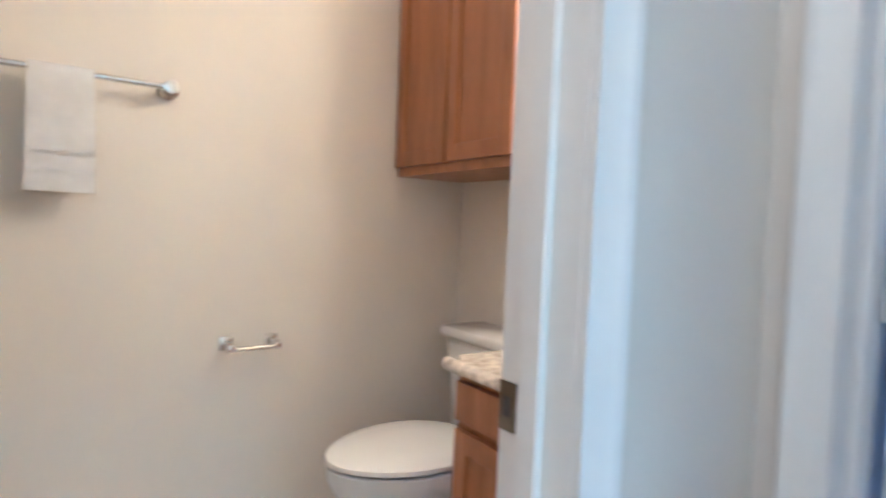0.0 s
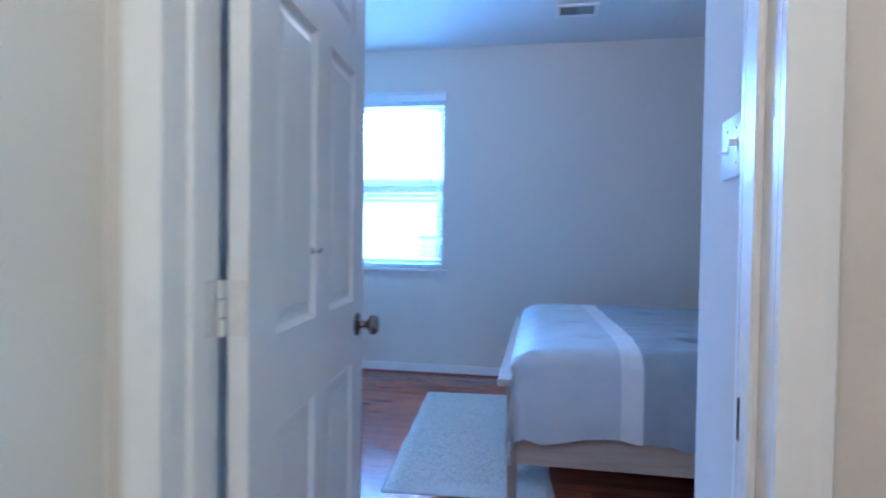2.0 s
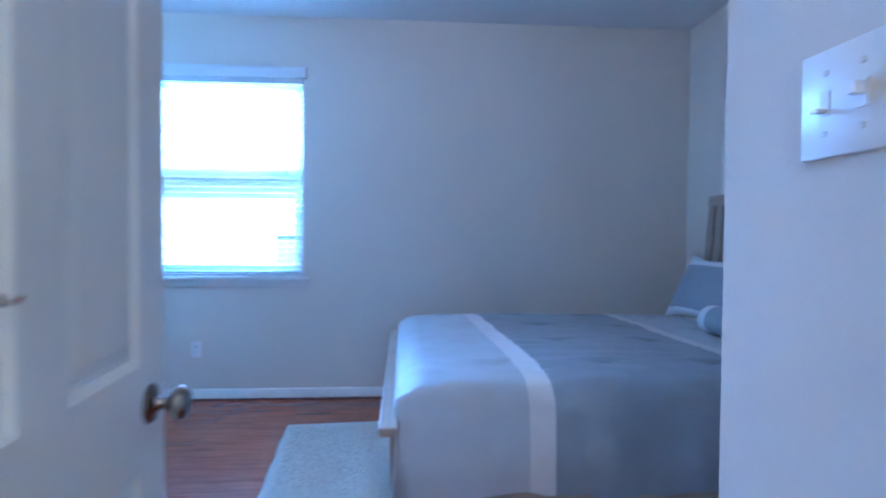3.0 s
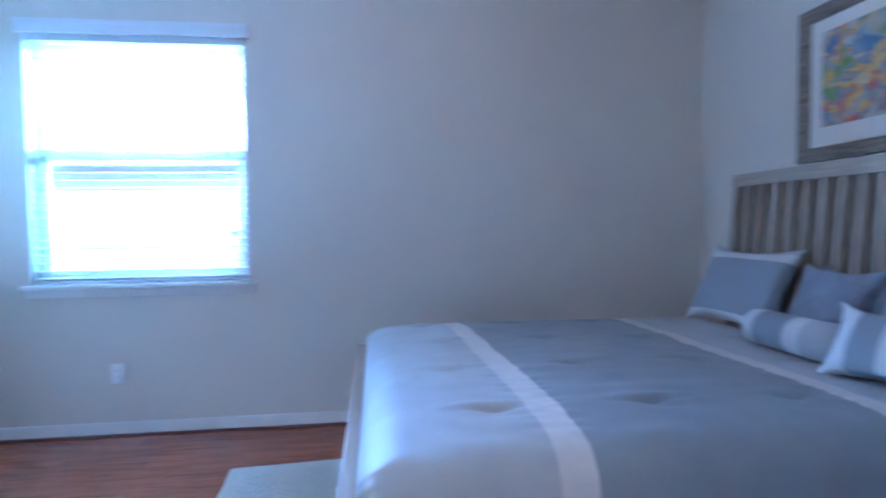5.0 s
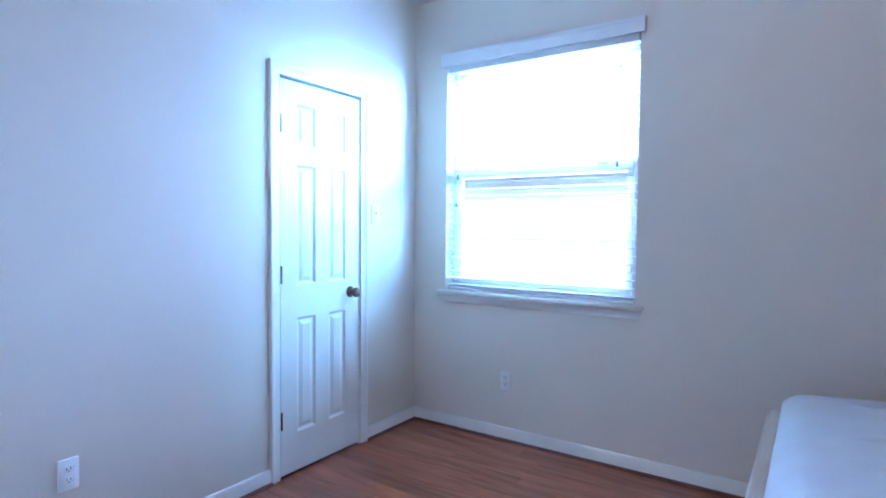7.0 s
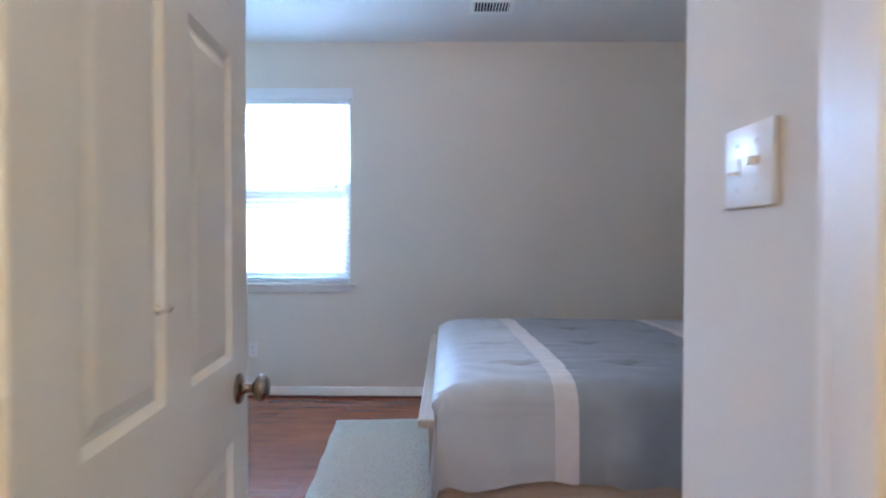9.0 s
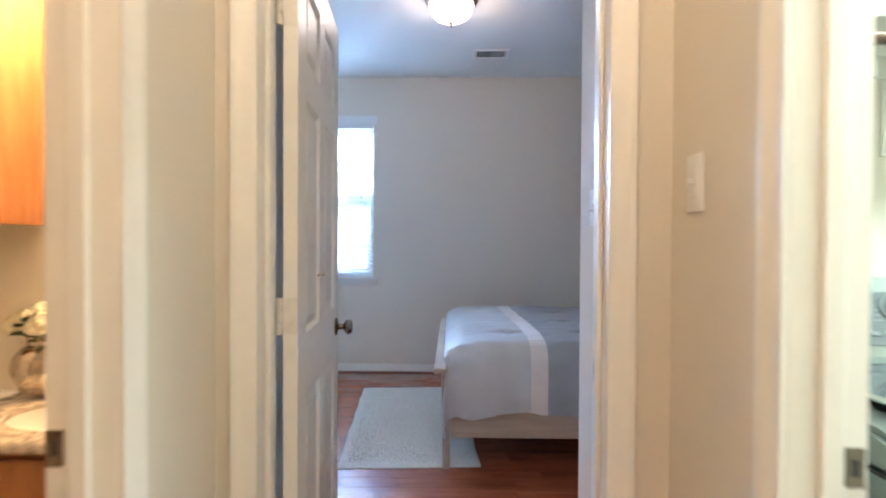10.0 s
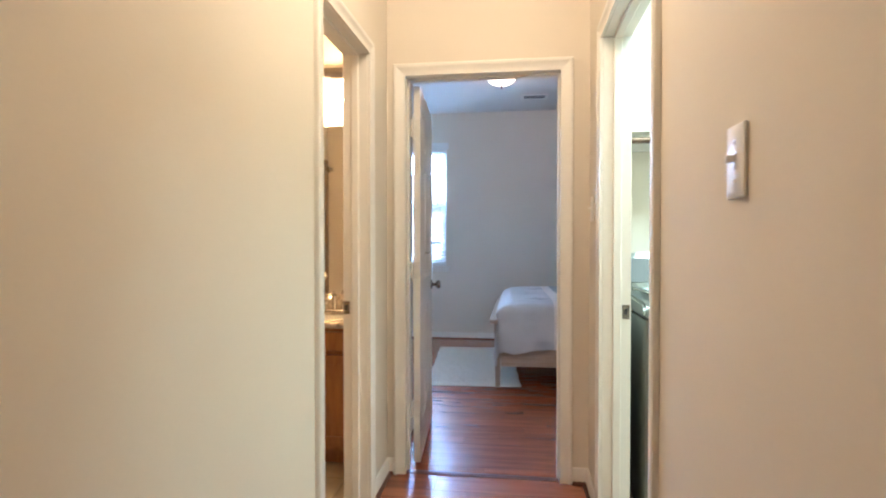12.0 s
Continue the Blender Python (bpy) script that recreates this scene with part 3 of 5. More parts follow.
part("bottom_rail", boxes((WX + 0.012, WX + 0.060, WY0 + 0.010, WY1 - 0.010, WZ0 + 0.004, WZ0 + 0.020), bevel=0.003), M_BLIND, blind)
for y in (WY0 + 0.13, (WY0 + WY1) / 2, WY1 - 0.13):
    for x in (WX + 0.013, WX + 0.059):
        part("ladder_cord", tube([(x, y, WZ0 + 0.02), (x, y, WZ1 - 0.045)], 0.0012, 6), M_BLIND, blind)
for cy, drops in ((WY0 + 0.10, (0.145, 0.66)), (WY1 - 0.085, (0.69, 0.86))):
    for n_, drop_ in enumerate(drops):
        cx, cyy, cz = WX + 0.004, cy + 0.010 * n_, WZ1 - drop_
        part("lift_cord", tube([(cx, cyy, cz), (cx, cyy, WZ1 - 0.02)], 0.0011, 6), M_BLIND, blind)
        part("tassel", lathe([(0, -0.034), (0.0075, -0.034), (0.0085, -0.022), (0.005, -0.006), (0.002, 0.0), (0, 0.0)], (cx, cyy, cz), n=12), M_TASSEL, blind, "small grey cord tassel", smooth=50)
part("tilt_wand", tube([(WX - 0.002, WY1 - 0.09, WZ1 - 0.05), (WX - 0.004, WY1 - 0.09, WZ1 - 0.62)], 0.004, 8), M_PLASTIC, blind)

# ---- the bathroom's things ----
VZ, VXF, VY1_ = 0.775, 1.205, 1.468
BY0 = HL + 0.115


def shaker(parent, name, axis_face, y0, y1, z0, z1, knob=False):
    """A cabinet door or drawer front that faces -x: frame with a sunk panel."""
    x = axis_face
    w = 0.052
    d = part(name, boxes((x - 0.019, x, y0, y0 + w, z0, z1), (x - 0.019, x, y1 - w, y1, z0, z1), (x - 0.019, x, y0 + w, y1 - w, z0, z0 + w), (x - 0.019, x, y0 + w, y1 - w, z1 - w, z1), bevel=0.002), M_OAKCAB, parent)
    part("sunk_panel", boxes((x - 0.010, x - 0.002, y0 + w - 0.002, y1 - w + 0.002, z0 + w - 0.002, z1 - w + 0.002)), M_OAKCAB, d)
    return d


van = thing("vanity_cabinet", (1.24, BY0, 0), "honey maple vanity cabinet with two doors under the counter", "vanity")
part("carcass", boxes((1.248, 1.266, BY0 + 0.004, 1.448, 0.09, VZ - 0.035), (1.266, BX - 0.002, 1.430, 1.448, 0.09, VZ - 0.035), (1.266, BX - 0.002, BY0 + 0.004, BY0 + 0.022, 0.09, VZ - 0.035), (1.266, BX - 0.002, BY0 + 0.022, 1.430, 0.09, 0.11)), M_OAKCAB, van)
part("toe_kick", boxes((1.31, BX - 0.01, BY0 + 0.008, 1.44, 0, 0.09)), M_OAKCAB, van)
part("false_drawer", boxes((1.229, 1.2475, BY0 + 0.02, 1.437, 0.622, 0.722), bevel=0.003), M_OAKCAB, van)
shaker(van, "cabinet_door", 1.2475, BY0 + 0.02, 1.128, 0.115, 0.600)
shaker(van, "cabinet_door", 1.2475, 1.142, 1.437, 0.115, 0.600)


def ellipse_hole_top(x0, x1, y0, y1, z0, z1, c, ra, rb, n=40):
    """A slab with an oval hole for the basin and a rounded front edge."""
    bm = bmesh.new()
    for z, flip in ((z1, False), (z0, True)):
        inner = [bm.verts.new((c[0] + ra * math.cos(2 * math.pi * k / n), c[1] + rb * math.sin(2 * math.pi * k / n), z)) for k in range(n)]
        outer = []
        for k in range(n):
            a = 2 * math.pi * k / n
            dx, dy = math.cos(a), math.sin(a)
            t = min(((x1 if dx > 0 else x0) - c[0]) / dx if abs(dx) > 1e-6 else 9, ((y1 if dy > 0 else y0) - c[1]) / dy if abs(dy) > 1e-6 else 9)
            outer.append(bm.verts.new((c[0] + t * dx, c[1] + t * dy, z)))
        for k in range(n):
            j = (k + 1) % n
            q = (inner[k], inner[j], outer[j], outer[k])
            bm.faces.new(q if flip else q[::-1])
    bm.verts.ensure_lookup_table()
    for k in range(n):
        j = (k + 1) % n
        bm.faces.new((bm.verts[k], bm.verts[j], bm.verts[2 * n + j], bm.verts[2 * n + k]))
        bm.faces.new((bm.verts[n + k], bm.verts[3 * n + k], bm.verts[3 * n + j], bm.verts[n + j]))
    bmesh.ops.recalc_face_normals(bm, faces=bm.faces)
    return bm


SC = (1.43, 1.13)
top = thing("vanity_counter", (VXF, BY0, VZ), "speckled beige granite vanity counter with a white basin", "counter")
part("slab", ellipse_hole_top(VXF + 0.018, BX - 0.002, BY0 + 0.002, VY1_, VZ - 0.034, VZ, SC, 0.155, 0.205), M_GRANITE, top)
part("bullnose", extrude_profile([(0, 0.034), (0.006, 0.0335), (0.013, 0.029), (0.017, 0.022), (0.018, 0.017), (0.017, 0.011), (0.013, 0.005), (0.006, 0.0005), (0, 0)], (VXF + 0.0178, BY0 + 0.002, VZ - 0.034), (VXF + 0.0178, VY1_, VZ - 0.034)), M_GRANITE, top, smooth=60)
part("backsplash", boxes((BX - 0.022, BX - 0.002, BY0 + 0.002, VY1_, VZ + 0.0005, VZ + 0.098), bevel=0.002), M_GRANITE, top)
bm = bmesh.new()
rows = []
for k in range(10):
    a = k / 9 * math.pi / 2
    rows.append([bm.verts.new((SC[0] + 0.153 * math.cos(a) * math.cos(q) + 0.0, SC[1] + 0.203 * math.cos(a) * math.sin(q), VZ - 0.012 - 0.12 * math.sin(a))) for q in [2 * math.pi * i / 36 for i in range(36)]])
for a, b in zip(rows, rows[1:]):
    for i in range(36):
        bm.faces.new((a[i], a[(i + 1) % 36], b[(i + 1) % 36], b[i]))
bmesh.ops.remove_doubles(bm, verts=bm.verts, dist=1e-4)
bmesh.ops.recalc_face_normals(bm, faces=bm.faces)
bmesh.ops.reverse_faces(bm, faces=bm.faces[:])
bmesh.ops.solidify(bm, geom=bm.faces[:], thickness=0.006)
part("basin", bm, M_PORC, top, "white porcelain undermount basin", smooth=60)
fau = thing("faucet", (1.632, 1.13, VZ), "chrome two handle faucet on the vanity counter", "faucet")
part("base_plate", boxes((1.61, 1.66, 1.05, 1.21, VZ + 0.0005, VZ + 0.016), bevel=0.006), M_CHROME, fau, smooth=50)
part("spout", tube([(1.635, 1.13, VZ + 0.014), (1.635, 1.13, VZ + 0.07), (1.625, 1.13, VZ + 0.10), (1.60, 1.13, VZ + 0.115), (1.56, 1.13, VZ + 0.108), (1.53, 1.13, VZ + 0.085)], 0.0115, 14), M_CHROME, fau, smooth=60)
for y in (1.075, 1.185):
    h_ = part("handle", lathe([(0, 0.014), (0.019, 0.014), (0.018, 0.03), (0.012, 0.04), (0.012, 0.052), (0.017, 0.058), (0.015, 0.066), (0, 0.068)], (1.635, y, VZ), n=20), M_CHROME, fau, smooth=50)
    part("lever", tube([(1.635, y, VZ + 0.062), (1.60, y + (0.03 if y > 1.13 else -0.03), VZ + 0.072)], 0.005, 8), M_CHROME, h_, smooth=60)

mirror = thing("wall_mirror", (BX, 1.15, 0.875), "frameless wall mirror above the vanity counter", "mirror")
part("silvered_glass", boxes((BX - 0.006, BX - 0.0015, BY0 + 0.02, 1.452, 0.876, 1.90)), M_MIRROR, mirror)
for y in (1.0, 1.36):
    part("mirror_clip", boxes((BX - 0.010, BX - 0.001, y - 0.01, y + 0.01, 1.892, 1.915), bevel=0.002), M_PLASTIC, mirror)

vl = thing("vanity_light", (BX, 1.15, 2.20), "two shade vanity light, lit frosted glass on curved arms", "wall light")
part("backplate", boxes((BX - 0.028, BX - 0.001, 0.98, 1.32, 2.185, 2.255), bevel=0.012), M_NICKEL, vl, smooth=40)
for y in (1.02, 1.28):
    part("arm", tube([(BX - 0.03, y, 2.22), (BX - 0.07, y, 2.255), (BX - 0.11, y, 2.255), (BX - 0.13, y, 2.215), (BX - 0.13, y, 2.175)], 0.009, 12), M_NICKEL, vl, smooth=60)
    sh = part("shade", lathe([(0.020, 0.0), (0.035, -0.006), (0.048, -0.04), (0.056, -0.10), (0.064, -0.155), (0.061, -0.155), (0.052, -0.10), (0.044, -0.04), (0.018, -0.004)], (BX - 0.13, y, 2.175), n=28), M_VANGLOW, vl, "lit frosted glass shade", smooth=60)
    sh.visible_shadow = False

oc = thing("wall_cabinet", (BX, 1.46, 1.30), "honey maple wall cabinet with crown moulding above the toilet", "cabinet")
CF, CZ0, CZ1 = 1.425, 1.275, 2.005
part("carcass", boxes((CF, BX - 0.001, 1.464, BY - 0.002, CZ0, CZ1), bevel=0.0015), M_OAKCAB, oc)
for y0, y1 in ((1.478, 1.787), (1.797, 2.106)):
    shaker(oc, "cabinet_door", CF - 0.0005, y0, y1, CZ0 + 0.03, CZ1 - 0.02)
CRN = [(0, 0), (0.006, 0), (0.010, 0.012), (0.020, 0.022), (0.034, 0.036), (0.040, 0.044), (0.040, 0.056), (0, 0.056)]
part("crown_moulding", join(extrude_profile(CRN, (CF - 0.019, 1.464, CZ1 - 0.012), (CF - 0.019, BY - 0.002, CZ1 - 0.012)), extrude_profile(CRN, (BX - 0.002, 1.4635, CZ1 - 0.012), (CF - 0.019, 1.4635, CZ1 - 0.012))), M_OAKCAB, oc, smooth=40)

# toilet
TY = 1.715
toi = thing("toilet", (1.30, TY, 0), "white porcelain toilet with its lid closed beside the vanity", "toilet")


def oval(cx, a_front, a_back, b, z, n=40):
    """An egg-shaped ring: longer to the front (-x)."""
    out = []
    for k in range(n):
        q = 2 * math.pi * k / n
        c, s = math.cos(q), math.sin(q)
        out.append((cx + (a_back if c > 0 else a_front) * c, TY + b * s * (1 - 0.12 * max(0, -c) ** 2), z))
    return out


def loft(rings, cap=True):
    bm = bmesh.new()
    vv = [[bm.verts.new(p) for p in r] for r in rings]
    for a, b in zip(vv, vv[1:]):
        for i in range(len(a)):
            bm.faces.new((a[i], a[(i + 1) % len(a)], b[(i + 1) % len(b)], b[i]))
    if cap:
        bm.faces.new(vv[0])
        bm.faces.new(vv[-1])
    bmesh.ops.recalc_face_normals(bm, faces=bm.faces)
    return bm


part("bowl", loft([oval(1.38, 0.20, 0.24, 0.115, 0.0), oval(1.38, 0.19, 0.23, 0.108, 0.03), oval(1.37, 0.20, 0.22, 0.112, 0.12), oval(1.34, 0.26, 0.22, 0.145, 0.24), oval(1.31, 0.27, 0.22, 0.175, 0.348), oval(1.29, 0.275, 0.22, 0.186, 0.393), oval(1.29, 0.272, 0.22, 0.184, 0.428)]), M_PORC, toi, smooth=50)
part("seat", loft([oval(1.285, 0.262, 0.20, 0.178, 0.432), oval(1.285, 0.270, 0.205, 0.184, 0.418), oval(1.285, 0.270, 0.205, 0.184, 0.428), oval(1.285, 0.262, 0.20, 0.178, 0.432)]), M_PORC, toi, smooth=50)
part("lid", loft([oval(1.285, 0.266, 0.205, 0.180, 0.437), oval(1.285, 0.275, 0.21, 0.187, 0.442), oval(1.285, 0.272, 0.21, 0.185, 0.454), oval(1.285, 0.240, 0.19, 0.160, 0.461), oval(1.275, 0.12, 0.10, 0.07, 0.464)]), M_PORC, toi, smooth=50)
bm = boxes((1.525, 1.700, TY - 0.205, TY + 0.205, 0.40, 0.720), bevel=0.022)
for v in bm.verts:
    k = (0.720 - v.co.z) / 0.32
    v.co.y = TY + (v.co.y - TY) * (1 - 0.13 * k)
    v.co.x += 0.025 * k * (1.70 - v.co.x) / 0.175
part("tank", bm, M_PORC, toi, smooth=50)
part("tank_lid", boxes((1.508, 1.706, TY - 0.222, TY + 0.222, 0.720, 0.758), bevel=0.013), M_PORC, toi, smooth=50)

# towel bar, towel, paper holder
tb = thing("towel_bar", (0.37, BY, 1.458), "brushed chrome towel bar on the bathroom wall", "towel bar")
part("bar", tube([(0.06, BY - 0.062, 1.458), (0.66, BY - 0.062, 1.458)], 0.0085, 14), M_CHROME, tb, smooth=60)
for x in (0.06, 0.66):
    part("post", lathe([(0, -0.001), (0.027, -0.001), (0.027, -0.008), (0.016, -0.014), (0.013, -0.05), (0.018, -0.056), (0.018, -0.072), (0, -0.074)], (x, BY, 1.458), axis=1, n=24), M_CHROME, tb, smooth=50)
bm = bmesh.new()
prof = []
for k in range(40):
    s = k / 39
    if s < 0.46:
        prof.append((-0.0215, 1.152 + (1.458 - 1.152) * s / 0.46))
    elif s < 0.56:
        a = math.pi * (s - 0.46) / 0.10
        prof.append((-0.0215 * math.cos(a), 1.458 + 0.0135 * math.sin(a) + 0.003))
    else:
        prof.append((0.0215, 1.458 - 0.27 * (s - 0.56) / 0.44))
tg = []
for k, (o, z) in enumerate(prof):
    row = []
    for i in range(19):
        x = 0.338 + 0.140 * i / 18
        wob = 0.004 * noise.noise((x * 14, z * 5, 2)) * min(1, abs(z - 1.458) / 0.1)
        flare = 0.006 * min(1, max(0, (1.458 - z) / 0.3))
        row.append(bm.verts.new((x + flare * (i / 9 - 1), BY - 0.062 + o + wob, z)))
    tg.append(row)
for a, b in zip(tg, tg[1:]):
    for i in range(18):
        bm.faces.new((a[i], a[i + 1], b[i + 1], b[i]))
bmesh.ops.recalc_face_normals(bm, faces=bm.faces)
bmesh.ops.solidify(bm, geom=bm.faces[:], thickness=0.009)
tow = thing("hand_towel", (0.41, BY - 0.062, 1.458), "white terry hand towel folded over the towel bar", "towel")
part("terry", bm, M_TOWEL, tow, smooth=60)
for z in (1.207, 1.257):
    part("woven_band", boxes((0.334, 0.482, BY - 0.0938, BY - 0.0915, z - 0.0016, z + 0.0016)), M_WHITECLOTH, tow)
tp = thing("paper_holder", (0.905, BY, 0.715), "empty brushed chrome paper holder on the bathroom wall", "paper holder")
part("rod", tube([(0.835, BY - 0.07, 0.705), (0.975, BY - 0.07, 0.705)], 0.0075, 12), M_CHROME, tp, smooth=60)
for x in (0.835, 0.975):
    part("post", join(boxes((x - 0.011, x + 0.011, BY - 0.08, BY - 0.008, 0.697, 0.722), bevel=0.004), boxes((x - 0.019, x + 0.019, BY - 0.008, BY - 0.001, 0.690, 0.734), bevel=0.003)), M_CHROME, tp, smooth=40)

# vase with white roses
vz = thing("flower_vase", (1.60, 1.375, VZ), "round mercury glass vase of white roses on the counter", "vase")
part("vase_body", lathe([(0, 0.0005), (0.045, 0.0005), (0.066, 0.012), (0.086, 0.045), (0.092, 0.08), (0.084, 0.115), (0.062, 0.142), (0.050, 0.150), (0.052, 0.160), (0.048, 0.160), (0.044, 0.150), (0.03, 0.13), (0, 0.128)], (1.60, 1.375, VZ), n=40), material("mercury_glass", (0.62, 0.56, 0.48), 0.16, metal=0.9, vary=0.25, scale=30, grain=120), vz, smooth=60)
M_PETAL = material("cream_petal", (0.84, 0.79, 0.60), 0.7, vary=0.05, scale=30)
M_LEAF = material("dark_leaf", (0.05, 0.075, 0.03), 0.6, vary=0.3, scale=30)
M_STEM = material("green_stem", (0.07, 0.10, 0.035), 0.7, vary=0.2)
rf = random.Random(7)


def petal(bm, c, yaw, tilt, size, curl, bulge=0.0):
    """A cupped petal or leaf; bulge swells it outward before the tip turns in."""
    g = []
    for i in range(6):
        row = []
        for j in range(5):
            u, w = i / 5, (j / 4 - 0.5)
            wid = size * 0.95 * math.sin(math.pi * min(0.93, 0.18 + 0.75 * u))
            p = Vector((w * wid, size * 0.42 * (4 * w * w) * -0.7 + curl * u * u * size + bulge * size * math.sin(2.3 * u), u * size))
            p = Matrix.Rotation(tilt, 3, "X") @ p
            p = Matrix.Rotation(yaw, 3, "Z") @ (p + Vector((0, 0.08 * size, 0)))
            row.append(bm.verts.new(Vector(c) + p))
        g.append(row)
    for i in range(5):
        for j in range(4):
            bm.faces.new((g[i][j], g[i][j + 1], g[i + 1][j + 1], g[i + 1][j]))


for dx, dy, dz, sz in ((-0.060, -0.020, 0.205, 0.056), (-0.030, 0.085, 0.200, 0.040), (0.020, -0.050, 0.225, 0.044), (-0.050, 0.035, 0.222, 0.044), (0.01, 0.025, 0.235, 0.046), (-0.045, -0.085, 0.195, 0.040)):
    c = Vector((1.60 + dx, 1.375 + dy, VZ + dz))
    part("stem", tube([(1.60 + dx * 0.2, 1.375 + dy * 0.2, VZ + 0.13), (1.60 + dx * 0.6, 1.375 + dy * 0.6, VZ + 0.17), tuple(c)], 0.0025, 6), M_STEM, vz)
    bm = bmesh.new()
    for layer, (nn, bu, si, cu) in enumerate(((3, 0.16, 1.0, 0.0), (4, 0.34, 1.0, 0.0), (5, 0.52, 0.95, 0.04), (6, 0.70, 0.85, 0.16), (6, 0.86, 0.66, 0.34))):
        for k in range(nn):
            petal(bm, c - Vector((0, 0, 0.010 + 0.002 * layer)), 2 * math.pi * k / nn + layer * 0.5 + rf.random() * 0.3, rf.uniform(-0.08, 0.08), sz * si, cu, bu)
    bmesh.ops.rotate(bm, cent=c, matrix=Matrix.Rotation(radians(-38), 3, "Y") @ Matrix.Rotation(radians(rf.uniform(-20, 20)), 3, "X"), verts=bm.verts)
    part("rose", bm, M_PETAL, vz, "cream white rose", smooth=180)
for k in range(20):
    a, r = rf.uniform(0, 6.28), rf.uniform(0.05, 0.10)
    c = (1.60 + r * math.cos(a) * 0.8, 1.375 + r * math.sin(a), VZ + rf.uniform(0.158, 0.215))
    bm = bmesh.new()
    petal(bm, c, a - 1.57, rf.uniform(-1.3, -0.5), rf.uniform(0.028, 0.045), 0.15)
    for v in bm.verts:
        v.co.x = min(v.co.x, BX - 0.03)
    part("leaf", bm, M_LEAF, vz, smooth=180)

# tub with brown wall tiles and shower arm
tub = thing("bathtub", (-0.5, 1.47, 0), "white bathtub along the tiled bathroom wall", "bathtub")
part("apron", boxes((-0.13, -0.09, BY0 + 0.004, BY - 0.004, 0, 0.42), bevel=0.008), M_PORC, tub, smooth=40)
part("tub_floor", boxes((-0.89, -0.13, BY0 + 0.004, BY - 0.004, 0.0, 0.12)), M_PORC, tub)
part("rim", boxes((-0.89, -0.09, BY0 + 0.004, BY0 + 0.07, 0.421, 0.45), (-0.89, -0.09, BY - 0.07, BY - 0.014, 0.421, 0.45), (-0.17, -0.09, BY0 + 0.07, BY - 0.07, 0.421, 0.45), (-0.89, -0.82, BY0 + 0.07, BY - 0.07, 0.421, 0.45), bevel=0.006), M_PORC, tub, smooth=40)
tile_wall = solid("tile_backing", boxes((-0.885, -0.09, BY - 0.006, BY - 0.001, 0.455, 2.07)), M_GROUT, "brown tiled shower wall with pale joints", "tile wall", kind="structure")
bm = bmesh.new()
box(bm, -0.130, 0.130, -0.003, 0.003, -0.1315, 0.1315, 0.0012, 1)
tm = mesh_of("tile", bm, M_TILE, 0)
for i in range(3):
    for k in range(6):
        o = new("tile", tm)
        o.location = (-0.22 - i * 0.265, BY - 0.0085, 0.59 + k * 0.2685)
        o.parent = tile_wall
shw = thing("shower_head", (-0.42, BY, 1.98), "chrome shower head on a bent arm over the tub", "shower head")
part("arm", tube([(-0.42, BY - 0.012, 1.99), (-0.42, BY - 0.08, 2.0), (-0.42, BY - 0.13, 1.98), (-0.42, BY - 0.16, 1.95)], 0.009, 10), M_CHROME, shw, smooth=60)
part("flange", lathe([(0, -0.012), (0.03, -0.012), (0.026, -0.018), (0.01, -0.022), (0, -0.022)], (-0.42, BY, 1.99), axis=1, n=20), M_CHROME, shw, smooth=50)
sp = lathe([(0, 0.03), (0.014, 0.03), (0.018, 0.01), (0.034, -0.025), (0.034, -0.035), (0, -0.036)], (0, 0, 0), n=22)
bmesh.ops.transform(sp, matrix=pose(-0.42, BY - 0.18, 1.925, -35, 0, 0), verts=sp.verts)
part("spray_head", sp, M_CHROME, shw, smooth=50)
bath_floor = solid("floor_bath", boxes((-0.90, BX, BY0, BY, -0.017, -0.008)), M_GROUT, "beige bathroom floor tiles", "floor", kind="structure")
bm = bmesh.new()
box(bm, 0, 0.298, 0, 0.298, -0.008, 0.0, 0.001, 1)
ft = mesh_of("tile", bm, M_BATHTILE, 0)
for i in range(6):
    for j in range(4):
        o = new("tile", ft)
        o.location = (-0.09 + i * 0.302, BY0 + 0.08 + j * 0.302, 0)
        o.parent = bath_floor

# ---- the bedroom's things ----
rug = thing("shag_rug", (3.785, 0.4625, 0), "cream shag rug on the plank floor beside and under the bed", "rug")
bm = bmesh.new()
nx, ny = 300, 160
L_, W_ = 1.64, 0.782
gv = []
for i in range(nx + 1):
    row = []
    for j in range(ny + 1):
        x, y = (i / nx - 0.5) * L_, (j / ny - 0.5) * W_
        edge = min(1.0, 14 * min(i / nx, 1 - i / nx), 10 * min(j / ny, 1 - j / ny))
        z = 0.004 + 0.016 * edge ** 0.5 + (0.009 * noise.noise((x * 115, y * 115, 0)) + 0.002 * noise.noise((x * 17, y * 17, 3))) * edge
        wob = 0.008 * noise.noise((x * 6, y * 6, 9))
        row.append(bm.verts.new((x + wob, y + wob, max(z, 0.002))))
    gv.append(row)
for i in range(nx):
    for j in range(ny):
        bm.faces.new((gv[i][j], gv[i + 1][j], gv[i + 1][j + 1], gv[i][j + 1]))
rim = [gv[i][0] for i in range(nx + 1)] + [gv[nx][j] for j in range(1, ny + 1)] + [gv[i][ny] for i in range(nx - 1, -1, -1)] + [gv[0][j] for j in range(ny - 1, 0, -1)]
low = [bm.verts.new((v.co.x, v.co.y, 0.0005)) for v in rim]
for i in range(len(rim)):
    j = (i + 1) % len(rim)
    bm.faces.new((rim[i], low[i], low[j], rim[j]))
bmesh.ops.recalc_face_normals(bm, faces=bm.faces)
